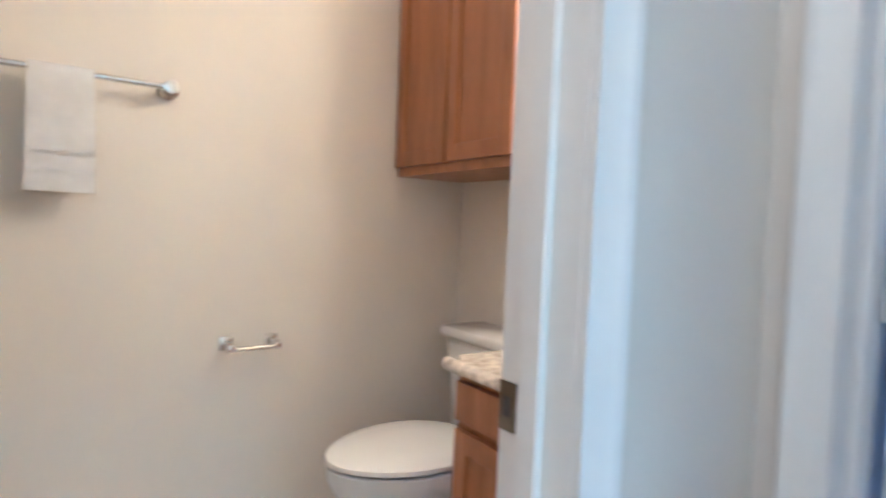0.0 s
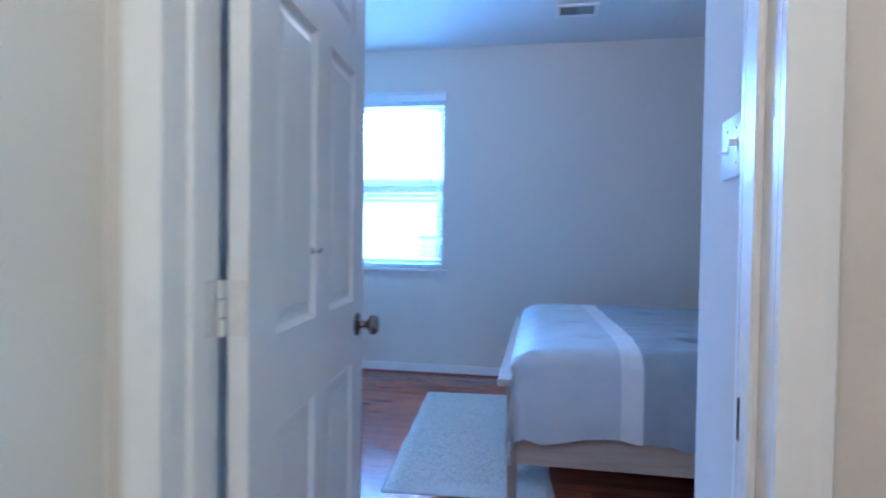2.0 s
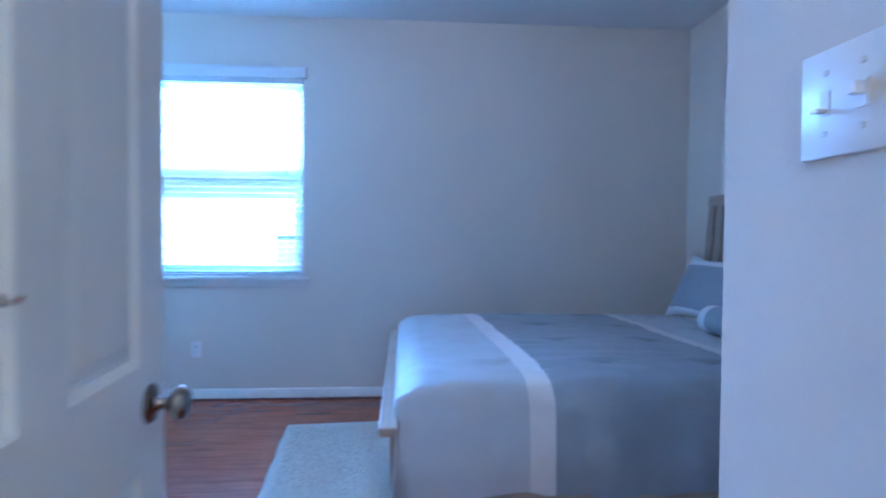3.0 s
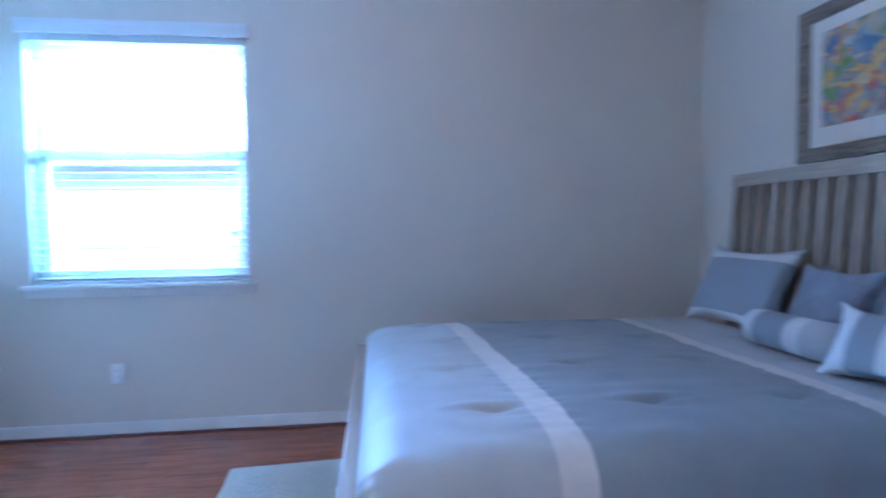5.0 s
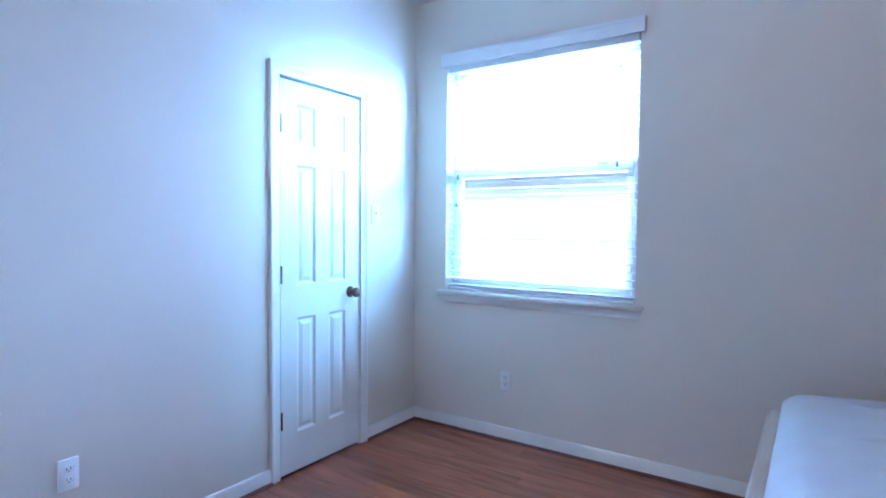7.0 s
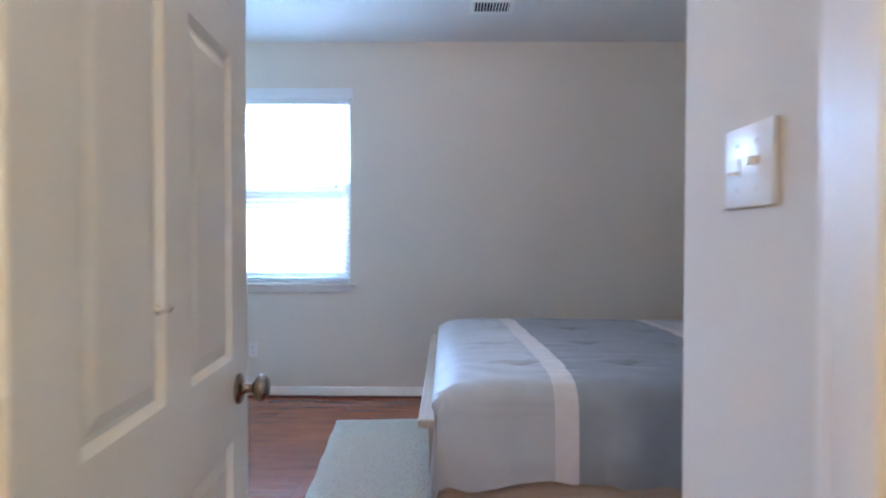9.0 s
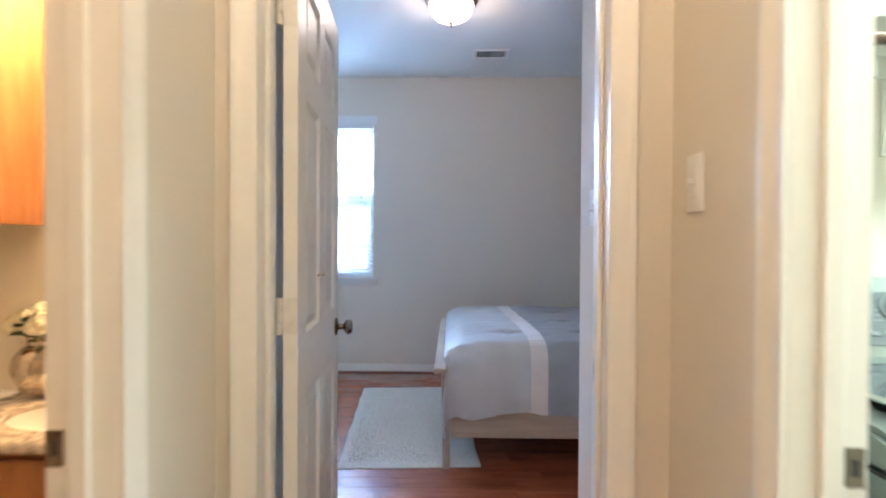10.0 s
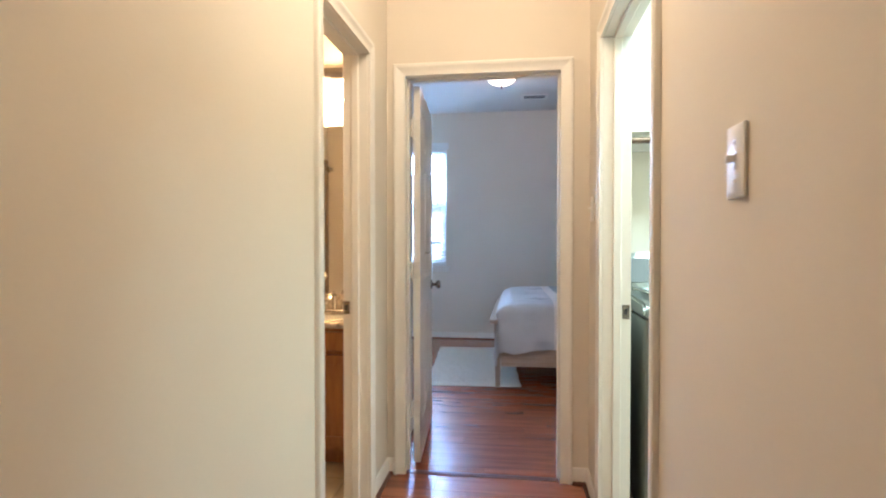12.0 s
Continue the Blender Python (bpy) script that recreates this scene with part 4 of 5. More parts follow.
pile = new("shag_sheet", mesh_of("shag_sheet", bm, M_RUG, 0))
pile.parent = rug
BASE[pile.name] = BASE[rug.name]
rug.rotation_euler = (0, 0, radians(4.0))

# bed: bleached oak frame, mattress, comforter
BX0, BX1, BFY, BHY = 2.94, 4.74, 0.235, -1.86
bed = thing("king_bed", (BX0, BFY, 0), "bleached oak king bed frame with slatted headboard and low footboard", "bed")
for x in (BX0 + 0.005, BX1 - 0.065):
    bm = bmesh.new()
    box(bm, x, x + 0.06, BFY - 0.055, BFY, 0, 0.53, 0.004)
    for v in bm.verts:
        k = max(0, 0.16 - v.co.z) / 0.16
        v.co.x += (x + 0.03 - v.co.x) * 0.3 * k
        v.co.y += (BFY - 0.0275 - v.co.y) * 0.3 * k
    part("leg", bm, M_BEDWOODV_SHADED, bed)
part("foot_rail", boxes((BX0 - 0.05, BX1 + 0.05, BFY - 0.026, BFY + 0.038, 0.53, 0.562), bevel=0.008), M_BEDWOOD, bed)
part("foot_panel", boxes((BX0 + 0.065, BX1 - 0.065, BFY - 0.045, BFY - 0.015, 0.20, 0.53), bevel=0.003), M_BEDWOOD, bed)
for x in (BX0 + 0.012, BX1 - 0.037):
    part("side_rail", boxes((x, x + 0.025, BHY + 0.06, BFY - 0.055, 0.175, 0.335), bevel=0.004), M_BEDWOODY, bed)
part("slat_base", boxes((BX0 + 0.04, BX1 - 0.04, BHY + 0.07, BFY - 0.05, 0.30, 0.33)), M_BEDWOOD, bed)


def hb_y(z):
    """The headboard leans back in a gentle curve."""
    return BHY - 0.01 - 0.05 * max(0, (z - 0.6) / 0.9) ** 2


def bent_bar(x0, x1, z0, z1, th, n=10, taper=0.0):
    bm = bmesh.new()
    rings = []
    for k in range(n + 1):
        z = z0 + (z1 - z0) * k / n
        y = hb_y(z)
        d = taper * k / n
        rings.append([bm.verts.new(c) for c in ((x0 + d, y - th / 2, z), (x1 - d, y - th / 2, z), (x1 - d, y + th / 2, z), (x0 + d, y + th / 2, z))])
    for a, b in zip(rings, rings[1:]):
        for i in range(4):
            bm.faces.new((a[i], a[(i + 1) % 4], b[(i + 1) % 4], b[i]))
    bm.faces.new(rings[0])
    bm.faces.new(rings[-1])
    bmesh.ops.recalc_face_normals(bm, faces=bm.faces)
    return bm


part("headboard_post", bent_bar(BX0, BX0 + 0.055, 0, 1.403, 0.05), M_BEDWOODV_SHADED, bed)
part("headboard_post", bent_bar(BX1 - 0.055, BX1, 0, 1.403, 0.05), M_BEDWOODV_SHADED, bed)
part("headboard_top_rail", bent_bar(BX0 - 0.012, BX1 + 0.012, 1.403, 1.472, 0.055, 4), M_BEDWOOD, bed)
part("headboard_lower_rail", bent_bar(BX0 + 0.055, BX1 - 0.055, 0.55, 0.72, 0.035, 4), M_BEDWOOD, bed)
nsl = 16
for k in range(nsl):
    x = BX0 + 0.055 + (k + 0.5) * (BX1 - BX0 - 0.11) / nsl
    part("headboard_slat", bent_bar(x - 0.034, x + 0.034, 0.72, 1.403, 0.018), M_BEDWOODV_SHADED, bed)
mattress = solid("mattress", boxes((BX0 + 0.05, BX1 - 0.05, BHY + 0.05, BFY - 0.075, 0.335, 0.63), bevel=0.05), M_WHITECLOTH, "white mattress on the bed frame under the comforter", "mattress", smooth=60)


def soft(t):
    return t * t * (3 - 2 * t)


# the comforter is a sheet over the mattress: u runs from foot hem to head, v across from hem to hem
CX_A, CX_B, TOPZ = BX0 + 0.004, BX1 - 0.004, 0.675
NU, NV = 240, 330
half = (CX_B - CX_A) / 2
drop_side, drop_foot = 0.325, 0.33
len_v = 2 * (half + drop_side)
len_u = (BFY - 0.032 - BHY - 0.25) + drop_foot


def over_edge(s, r, flat):
    """Distance along a sheet that bends over an edge of radius r: how far out and how far down."""
    if s < flat - r:
        return s, 0.0
    a = (s - (flat - r)) / r
    if a < math.pi / 2:
        return flat - r + r * math.sin(a), r * (1 - math.cos(a))
    return flat, r + (s - (flat - r) - r * math.pi / 2)


bm = bmesh.new()
cv = []
for i in range(NU + 1):
    row = []
    for j in range(NV + 1):
        u, v = i / NU, j / NV
        s_v = (v - 0.5) * len_v
        s_u = (1 - u) * len_u
        ox, dz1 = over_edge(abs(s_v), 0.10, half)
        flat_u = len_u - drop_foot
        oy, dz2 = over_edge(s_u, 0.10, flat_u)
        x = (CX_A + CX_B) / 2 + math.copysign(ox, s_v)
        y = (BHY + 0.25) + oy
        down = max(dz1, dz2) if min(dz1, dz2) < 0.02 else max(dz1, dz2) + 0.30 * min(dz1, dz2)
        z = TOPZ - down
        puff = 0.035 * soft(max(0.0, 1 - (abs(s_v) / half) ** 4)) * soft(min(1.0, max(0.0, oy / 1.1)))
        puff *= soft(min(1.0, max(0.0, (flat_u + 0.05 - s_u) / 0.35)))
        z += puff
        fold = 0.0
        if down > 0.08:
            k = min(1.0, (down - 0.08) / 0.2)
            w = s_u if dz1 >= dz2 else s_v
            fold = k * (0.015 * math.sin(w * 17 + 3.0 * noise.noise((w * 2, 1, 0))) + 0.012 * noise.noise((w * 9, 4, 2)) + 0.010)
            if dz1 >= dz2:
                x += math.copysign(max(fold, -0.004) + 0.024 * k, s_v)
            else:
                y += 0.3 * fold
            if dz1 > 0.1 and dz2 > 0.1:
                c = min(1.0, (min(dz1, dz2) - 0.1) / 0.15)
                x += math.copysign(0.055 * c, s_v)
                y += 0.02 * c
        if dz2 > 0.0 and dz1 < 0.05:
            y += 0.028 * math.exp(-((dz2 - 0.055) / 0.035) ** 2)
        crease = 0.005 * noise.noise((x * 4, y * 4, 2)) + 0.004 * noise.noise((x * 11, y * 9, 5))
        for tx in range(4):
            for ty in range(4):
                px = CX_A + 0.28 + tx * 0.44
                py = BHY + 0.45 + ty * 0.44 + 0.05 * (tx % 2)
                dx, dy = x - px, y - py
                if abs(dx) < 0.15 and abs(dy) < 0.22:
                    crease -= 0.014 * math.exp(-(dx * dx + dy * dy) / 0.0010)
                    skew = dx - 0.16 * math.sin(5 * tx + 3 * ty) * dy
                    crease -= 0.012 * math.exp(-skew * skew / 0.00016) * math.exp(-dy * dy / (0.004 + 0.003 * ((tx + ty) % 3)))
                    crease += 0.007 * math.exp(-(skew - 0.028) ** 2 / 0.0003) * math.exp(-dy * dy / 0.008)
                    crease -= 0.004 * math.exp(-(skew + 0.05) ** 2 / 0.0002) * math.exp(-(dy + 0.04) ** 2 / 0.006)
        crease += 0.005 * noise.noise((x * 13 + 2 * noise.noise((y * 4, x * 2, 8)), y * 3.2, 7))
        for seam in (0.323, 0.366, 0.763):
            away = (u - seam) * len_u
            if abs(away) < 0.09:
                pucker = 0.5 + 0.5 * noise.noise((x * 5, seam * 30, 3))
                crease += 0.0042 * pucker * math.sin(x * 118 + 3 * noise.noise((x * 9, seam * 9, 1))) * math.exp(-(away / 0.035) ** 2)
        if down < 0.12:
            z += crease
        else:
            hem = 0.045 * noise.noise((s_u * 5, s_v * 5, 1)) + 0.012 * noise.noise((s_u * 16, s_v * 16, 6))
            z += hem * min(1, down / 0.3)
        near = min(1.1, max(0.0, 0.5 - s_v / (2 * half)))
        y -= 0.085 * near * (1 - 0.15 * min(1.0, dz1 / 0.25)) * soft(min(1.0, max(0.0, (u - 0.17) / 0.17))) * (1 - 0.6 * soft(min(1.0, max(0.0, (u - 0.85) / 0.15))))
        row.append(bm.verts.new((x, y, z)))
    cv.append(row)
for i in range(NU):
    for j in range(NV):
        bm.faces.new((cv[i][j], cv[i][j + 1], cv[i + 1][j + 1], cv[i + 1][j]))
bmesh.ops.recalc_face_normals(bm, faces=bm.faces)
bm.normal_update()
up = 1 if cv[NU // 2][NV // 2].normal.z > 0 else -1
outer = [[v.co.copy() for v in row] for row in cv]
inner = [[v.co - v.normal * up * 0.012 for v in row] for row in cv]
bm.free()
comforter = thing("comforter", ((CX_A + CX_B) / 2, BFY, 0.34), "slate and pale grey tufted comforter with two white bands", "comforter")


def cloth_panel(i0, i1):
    """A strip of the comforter between two seams, with its thickness."""
    bm = bmesh.new()
    o = [[bm.verts.new(outer[i][j]) for j in range(NV + 1)] for i in range(i0, i1 + 1)]
    n = [[bm.verts.new(inner[i][j]) for j in range(NV + 1)] for i in range(i0, i1 + 1)]
    k = i1 - i0
    for i in range(k):
        for j in range(NV):
            bm.faces.new((o[i][j], o[i][j + 1], o[i + 1][j + 1], o[i + 1][j]))
            bm.faces.new((n[i][j], n[i + 1][j], n[i + 1][j + 1], n[i][j + 1]))
        bm.faces.new((o[i][0], o[i + 1][0], n[i + 1][0], n[i][0]))
        bm.faces.new((o[i][NV], n[i][NV], n[i + 1][NV], o[i + 1][NV]))
    for j in range(NV):
        bm.faces.new((o[0][j], n[0][j], n[0][j + 1], o[0][j + 1]))
        bm.faces.new((o[k][j], o[k][j + 1], n[k][j + 1], n[k][j]))
    bmesh.ops.recalc_face_normals(bm, faces=bm.faces)
    return bm


SEAMS = [0] + [round(NU * u) for u in (0.323, 0.366, 0.763, 0.799)] + [NU]
for (i0, i1), nm, mt, lb in zip(zip(SEAMS, SEAMS[1:]), ("foot_panel", "white_band", "middle_panel", "white_band", "head_panel"), (M_LIGHTCLOTH, M_WHITECLOTH, M_GREYCLOTH, M_WHITECLOTH, M_LIGHTCLOTH), ("pale grey cloth panel", "white cloth band", "slate cloth panel", "white cloth band", "pale grey cloth panel")):
    part(nm, cloth_panel(i0, i1), mt, comforter, lb, smooth=70)

# ceiling light: bronze pan, lit glass bowl, finial
cl = thing("ceiling_light", (3.475, 0.195, CEIL), "flush ceiling light, lit frosted bowl in a dark bronze pan", "ceiling light")
part("pan", lathe([(0, 0), (0.165, 0), (0.168, -0.012), (0.158, -0.028), (0.148, -0.036), (0.140, -0.036), (0, -0.030)], (3.475, 0.195, CEIL), n=40), M_BRONZE, cl, smooth=40)
bowl = part("bowl", lathe([(0.140, -0.036), (0.138, -0.060), (0.125, -0.095), (0.098, -0.122), (0.060, -0.140), (0.0, -0.148)], (3.475, 0.195, CEIL), n=40), M_SHADEGLOW, cl, "lit frosted glass bowl", smooth=60)
bowl.visible_shadow = False
part("finial", lathe([(0, -0.146), (0.014, -0.148), (0.012, -0.156), (0.006, -0.160), (0.008, -0.168), (0.004, -0.178), (0, -0.182)], (3.475, 0.195, CEIL), n=16), M_BRONZE, cl, smooth=50)

# ---- the laundry's things ----
LX = 1.50


def rounded_slab(x0, x1, y0, y1, z0, z1, b):
    return boxes((x0, x1, y0, y1, z0, z1), bevel=b)


def laundry_machine(name, y1, y0, label, dial, lid_name):
    """A top loader with a raised sloping console at the back; it faces -x. y1 is the side toward the hall."""
    ob = thing(name, (0.78, (y0 + y1) / 2, 0), label, "washing machine" if dial else "dryer")
    x0, x1 = 0.775, 1.44
    body = part("cabinet", rounded_slab(x0 + 0.012, x1, y0 + 0.004, y1 - 0.004, 0.03, 0.868, 0.022), M_WASHER, ob, smooth=40)
    for fx in (x0 + 0.06, x1 - 0.06):
        for fy in (y0 + 0.06, y1 - 0.06):
            part("foot", lathe([(0, 0), (0.022, 0), (0.022, 0.02), (0.01, 0.031), (0, 0.031)], (fx, fy, 0), n=14), M_RUBBER, ob)
    # deck with a rolled front edge
    bm = bmesh.new()
    prof = [(x0 + 0.012, 0.871), (x0 + 0.001, 0.876), (x0, 0.890), (x0 + 0.006, 0.910), (x0 + 0.030, 0.926), (x0 + 0.070, 0.934), (x1 - 0.20, 0.944), (x1, 0.944), (x1, 0.871)]
    for s, yy in ((0, y0), (1, y1)):
        for x, z in prof:
            bm.verts.new((x, yy, z))
    bm.verts.ensure_lookup_table()
    k = len(prof)
    for i in range(k):
        j = (i + 1) % k
        bm.faces.new((bm.verts[i], bm.verts[j], bm.verts[k + j], bm.verts[k + i]))
    bm.faces.new(bm.verts[:k])
    bm.faces.new(bm.verts[k:])
    bmesh.ops.recalc_face_normals(bm, faces=bm.faces)
    bmesh.ops.bevel(bm, geom=[e for e in bm.edges if abs(e.verts[0].co.y - e.verts[1].co.y) < 1e-6], offset=0.010, segments=2, affect="EDGES")
    part("deck", bm, M_WASHER, ob, smooth=40)
    # lid: a dark gloss sheet with a thick silver lip over a dark finger gap
    la, lb = y0 + 0.012, y1 - 0.075

    def sweep(pr):
        bm = bmesh.new()
        for yy in (la, lb):
            for x, z in pr:
                bm.verts.new((x, yy, z))
        bm.verts.ensure_lookup_table()
        k = len(pr)
        for i in range(k):
            j = (i + 1) % k
            bm.faces.new((bm.verts[i], bm.verts[j], bm.verts[k + j], bm.verts[k + i]))
        bm.faces.new(bm.verts[:k])
        bm.faces.new(bm.verts[k:])
        bmesh.ops.recalc_face_normals(bm, faces=bm.faces)
        return bm
    lo = part(lid_name, sweep([(x0 + 0.135, 0.948), (x0 + 0.135, 0.9605), (x0 + 0.30, 0.962), (x1 - 0.19, 0.962), (x1 - 0.19, 0.948)]), M_LIDGLOSS if dial else M_WASHER, ob, "dark gloss lid", smooth=30)
    part("front_lip", sweep([(x0 + 0.004, 0.914), (x0 + 0.001, 0.930), (x0 + 0.012, 0.946), (x0 + 0.045, 0.9555), (x0 + 0.09, 0.9595), (x0 + 0.134, 0.961), (x0 + 0.134, 0.948), (x0 + 0.03, 0.936)]), M_WASHER, lo, "silver front lip", smooth=50)
    part("lid_edge", tube([(x0 + 0.004, lb + 0.003, 0.922), (x0 + 0.010, lb + 0.003, 0.944), (x0 + 0.06, lb + 0.004, 0.957), (x0 + 0.20, lb + 0.02, 0.961), (x1 - 0.20, lb + 0.03, 0.958)], 0.006, 10), M_WTRIM, lo, "silver lid edge", smooth=60)
    # solid black strip stands in for the shade under the lip
    part("finger_gap", boxes((x0 - 0.002, x0 + 0.012, la, lb, 0.898, 0.911), bevel=0.003), M_RUBBER, ob)
    part("side_gasket", boxes((x0 + 0.002, x1 - 0.02, y1 - 0.0035, y1 + 0.0005, 0.866, 0.871)), M_RUBBER, ob)
    # console: sloped face, bowed top
    bm = bmesh.new()
    n = 16
    rings = []
    for i in range(n + 1):
        s = i / n
        y = y0 + 0.012 + (y1 - y0 - 0.024) * s
        bow = 1 - (2 * s - 1) ** 2
        top = 1.120 + 0.014 * bow
        inset = 0.035 * max(0, abs(2 * s - 1) - 0.86) / 0.14
        rings.append([bm.verts.new(c) for c in ((x1 - 0.185 + inset, y, 0.9445), (x1 - 0.180 + inset, y, 0.965), (x1 - 0.068 + inset * 0.6, y, 1.110 - inset * 0.3), (x1 - 0.056 + inset * 0.5, y, top - inset * 0.4), (x1 - 0.03, y, top - inset * 0.4), (x1, y, top - 0.02), (x1, y, 0.9445))])
    for a, b in zip(rings, rings[1:]):
        for i in range(7):
            bm.faces.new((a[i], a[(i + 1) % 7], b[(i + 1) % 7], b[i]))
    bm.faces.new(rings[0])
    bm.faces.new(rings[-1])
    bmesh.ops.recalc_face_normals(bm, faces=bm.faces)
    con = part("console", bm, M_WASHER, ob, smooth=50)
    # face panel lies on the slope
    p0, p1 = Vector((x1 - 0.180, 0, 0.965)), Vector((x1 - 0.068, 0, 1.110))
    d = (p1 - p0).normalized()
    nrm = Vector((-d.z, 0, d.x))

    def on_slope(ya, yb, a, b, th, lift):
        bm = bmesh.new()
        q = []
        for l in (lift, lift + th):
            for yy, t in ((ya, a), (yb, a), (yb, b), (ya, b)):
                p = p0 + d * t + nrm * l
                q.append(bm.verts.new((p.x, yy, p.z)))
        for f in ((3, 2, 1, 0), (4, 5, 6, 7), (0, 1, 5, 4), (1, 2, 6, 5), (2, 3, 7, 6), (3, 0, 4, 7)):
            bm.faces.new([q[i] for i in f])
        bmesh.ops.recalc_face_normals(bm, faces=bm.faces)
        return bm
    w = y1 - y0
    pan = part("control_panel", on_slope(y0 + 0.055, y1 - 0.035, 0.022, 0.166, 0.002, 0.001), M_WPANEL, con, "dark graphite control panel")
    if dial:
        part("display", on_slope(y1 - 0.33, y1 - 0.15, 0.078, 0.152, 0.003, 0.0035), material("display_frame", (0.13, 0.17, 0.19), 0.35, vary=0.04), con, "pale blue display window")
        part("display_glass", on_slope(y1 - 0.315, y1 - 0.165, 0.122, 0.144, 0.002, 0.007), material("display_dark", (0.012, 0.014, 0.016), 0.25, vary=0.02), con)
        for k in range(4):
            c = p0 + d * 0.050 + nrm * 0.003
            part("button", lathe([(0, 0), (0.012, 0), (0.011, 0.005), (0, 0.006)], (0, 0, 0), n=14), M_WKEY, con)
            bpy.data.objects[con.children[-1].name].matrix_local = Matrix.Translation(Vector((c.x, y1 - 0.15 - k * 0.042, c.z)) - BASE[con.name]) @ nrm.to_track_quat("Z", "Y").to_matrix().to_4x4() @ Matrix.Translation(BASE[con.name])
        for k in range(6):
            part("button", on_slope(y1 - 0.345 - k * 0.036, y1 - 0.325 - k * 0.036, 0.046, 0.056, 0.003, 0.0035), M_WKEY, con)
        kp = p0 + d * 0.116 + nrm * 0.003
        for nm, pr, mt in (("dial_ring", [(0, 0), (0.043, 0), (0.042, 0.005), (0.033, 0.006), (0, 0.006)], M_WPANEL), ("dial", [(0, 0.006), (0.030, 0.006), (0.029, 0.020), (0.025, 0.027), (0.013, 0.029), (0, 0.029)], M_CHROME)):
            bm = lathe(pr, (0, 0, 0), n=30)
            bmesh.ops.transform(bm, matrix=Matrix.Translation((kp.x, y1 - 0.415, kp.z)) @ nrm.to_track_quat("Z", "Y").to_matrix().to_4x4(), verts=bm.verts)
            part(nm, bm, mt, con, smooth=50)
        for s in (-1, 1):
            for k in range(5):
                yy = y1 - 0.425 + s * 0.07
                part("label_bar", on_slope(yy - 0.016, yy + 0.016, 0.086 + k * 0.014, 0.089 + k * 0.014, 0.0006, 0.0032), M_WKEY, con)
        part("label_bar", on_slope(y0 + 0.085, y0 + 0.145, 0.030, 0.036, 0.0006, 0.0032), M_WKEY, con)
    return ob


laundry_machine("washing_machine", -0.472, -1.105, "graphite top loading washing machine with a sloping control console", True, "lid")
laundry_machine("clothes_dryer", -1.14, -1.775, "graphite clothes dryer beside the washing machine", False, "top_panel")
for ob in [o for o in scene.objects if o.name in ("washing_machine", "clothes_dryer")]:
    ob.scale.z = 1.013

sf = thing("laundry_shelf", (LX, -1.2, 1.73), "white laundry shelf on a wall bracket with a hanging rod", "shelf")
part("board", boxes((1.215, LX - 0.001, -1.975, HR - 0.118, 1.729, 1.748), bevel=0.003), M_TRIM, sf)
part("cleat", boxes((LX - 0.020, LX - 0.001, -1.975, HR - 0.118, 1.675, 1.7285), bevel=0.002), M_TRIM, sf)
part("hanging_rod", tube([(1.245, -1.975, 1.692), (1.245, HR - 0.118, 1.692)], 0.0155, 16), M_BRONZE, sf, "dark bronze hanging rod", smooth=60)
br = part("bracket", join(boxes((LX - 0.006, LX - 0.0005, -1.048, -0.972, 1.465, 1.6745), bevel=0.002), boxes((LX - 0.016, LX - 0.006, -1.022, -0.998, 1.49, 1.6745), bevel=0.003), boxes((1.235, LX - 0.0205, -1.022, -0.998, 1.712, 1.7285), bevel=0.002), tube([(LX - 0.014, -1.01, 1.53), (1.30, -1.01, 1.715)], 0.008, 8)), M_TRIM, sf)
part("rod_hook", tube([(1.262, -1.115, 1.7285), (1.262, -1.115, 1.69), (1.255, -1.115, 1.674), (1.245, -1.115, 1.669), (1.232, -1.115, 1.674), (1.226, -1.115, 1.69)], 0.006, 10), M_PLASTIC, sf, smooth=60)
vc = thing("round_wall_cover", (LX, -1.045, 1.262), "round grey cover cap on the laundry wall", "cap")
part("disc", lathe([(0, -0.0005), (0.045, -0.0005), (0.044, -0.006), (0.036, -0.010), (0, -0.011)], (LX, -1.045, 1.262), axis=0, n=32), material("grey_cap", (0.55, 0.57, 0.57), 0.45, vary=0.03), vc, smooth=50)
part("screw", lathe([(0, -0.011), (0.005, -0.011), (0.004, -0.014), (0, -0.014)], (LX, -1.045, 1.262), axis=0, n=12), M_NICKEL, vc)
part("power_cord", tube([(1.44, -1.09, 0.95), (1.46, -1.12, 0.93), (1.46, -1.16, 0.90), (1.46, -1.2, 0.85)], 0.005, 8), M_RUBBER, bpy.data.objects["washing_machine"], "black power cord", smooth=60)
solid("floor_laundry", boxes((-0.60, LX, -1.98, HR - 0.115, -0.017, 0.0)), M_BATHTILE, "beige laundry floor", "floor", kind="structure")
ll = thing("laundry_ceiling_light", (0.6, -1.15, CEIL), "white laundry ceiling light with a lit diffuser", "ceiling light")
part("housing", boxes((0.42, 0.78, -1.74, -0.56, CEIL - 0.05, CEIL - 0.0005), bevel=0.006), M_PLASTIC, ll)
# unseen fixture added around the hall's fill lamp
hl = thing("hall_ceiling_light", (-0.05, 0.2, CEIL), "unseen flush light with a lit frosted bowl, added to brighten the hall", "ceiling light")
part("pan", lathe([(0, 0), (0.165, 0), (0.168, -0.012), (0.158, -0.028), (0.140, -0.036), (0, -0.030)], (-0.05, 0.2, CEIL), n=36), M_BRONZE, hl, smooth=40)
hb_ = part("bowl", lathe([(0.140, -0.036), (0.138, -0.075), (0.125, -0.12), (0.098, -0.16), (0.060, -0.185), (0.0, -0.195)], (-0.05, 0.2, CEIL), n=36), M_SHADEGLOW, hl, "lit frosted glass bowl", smooth=60)
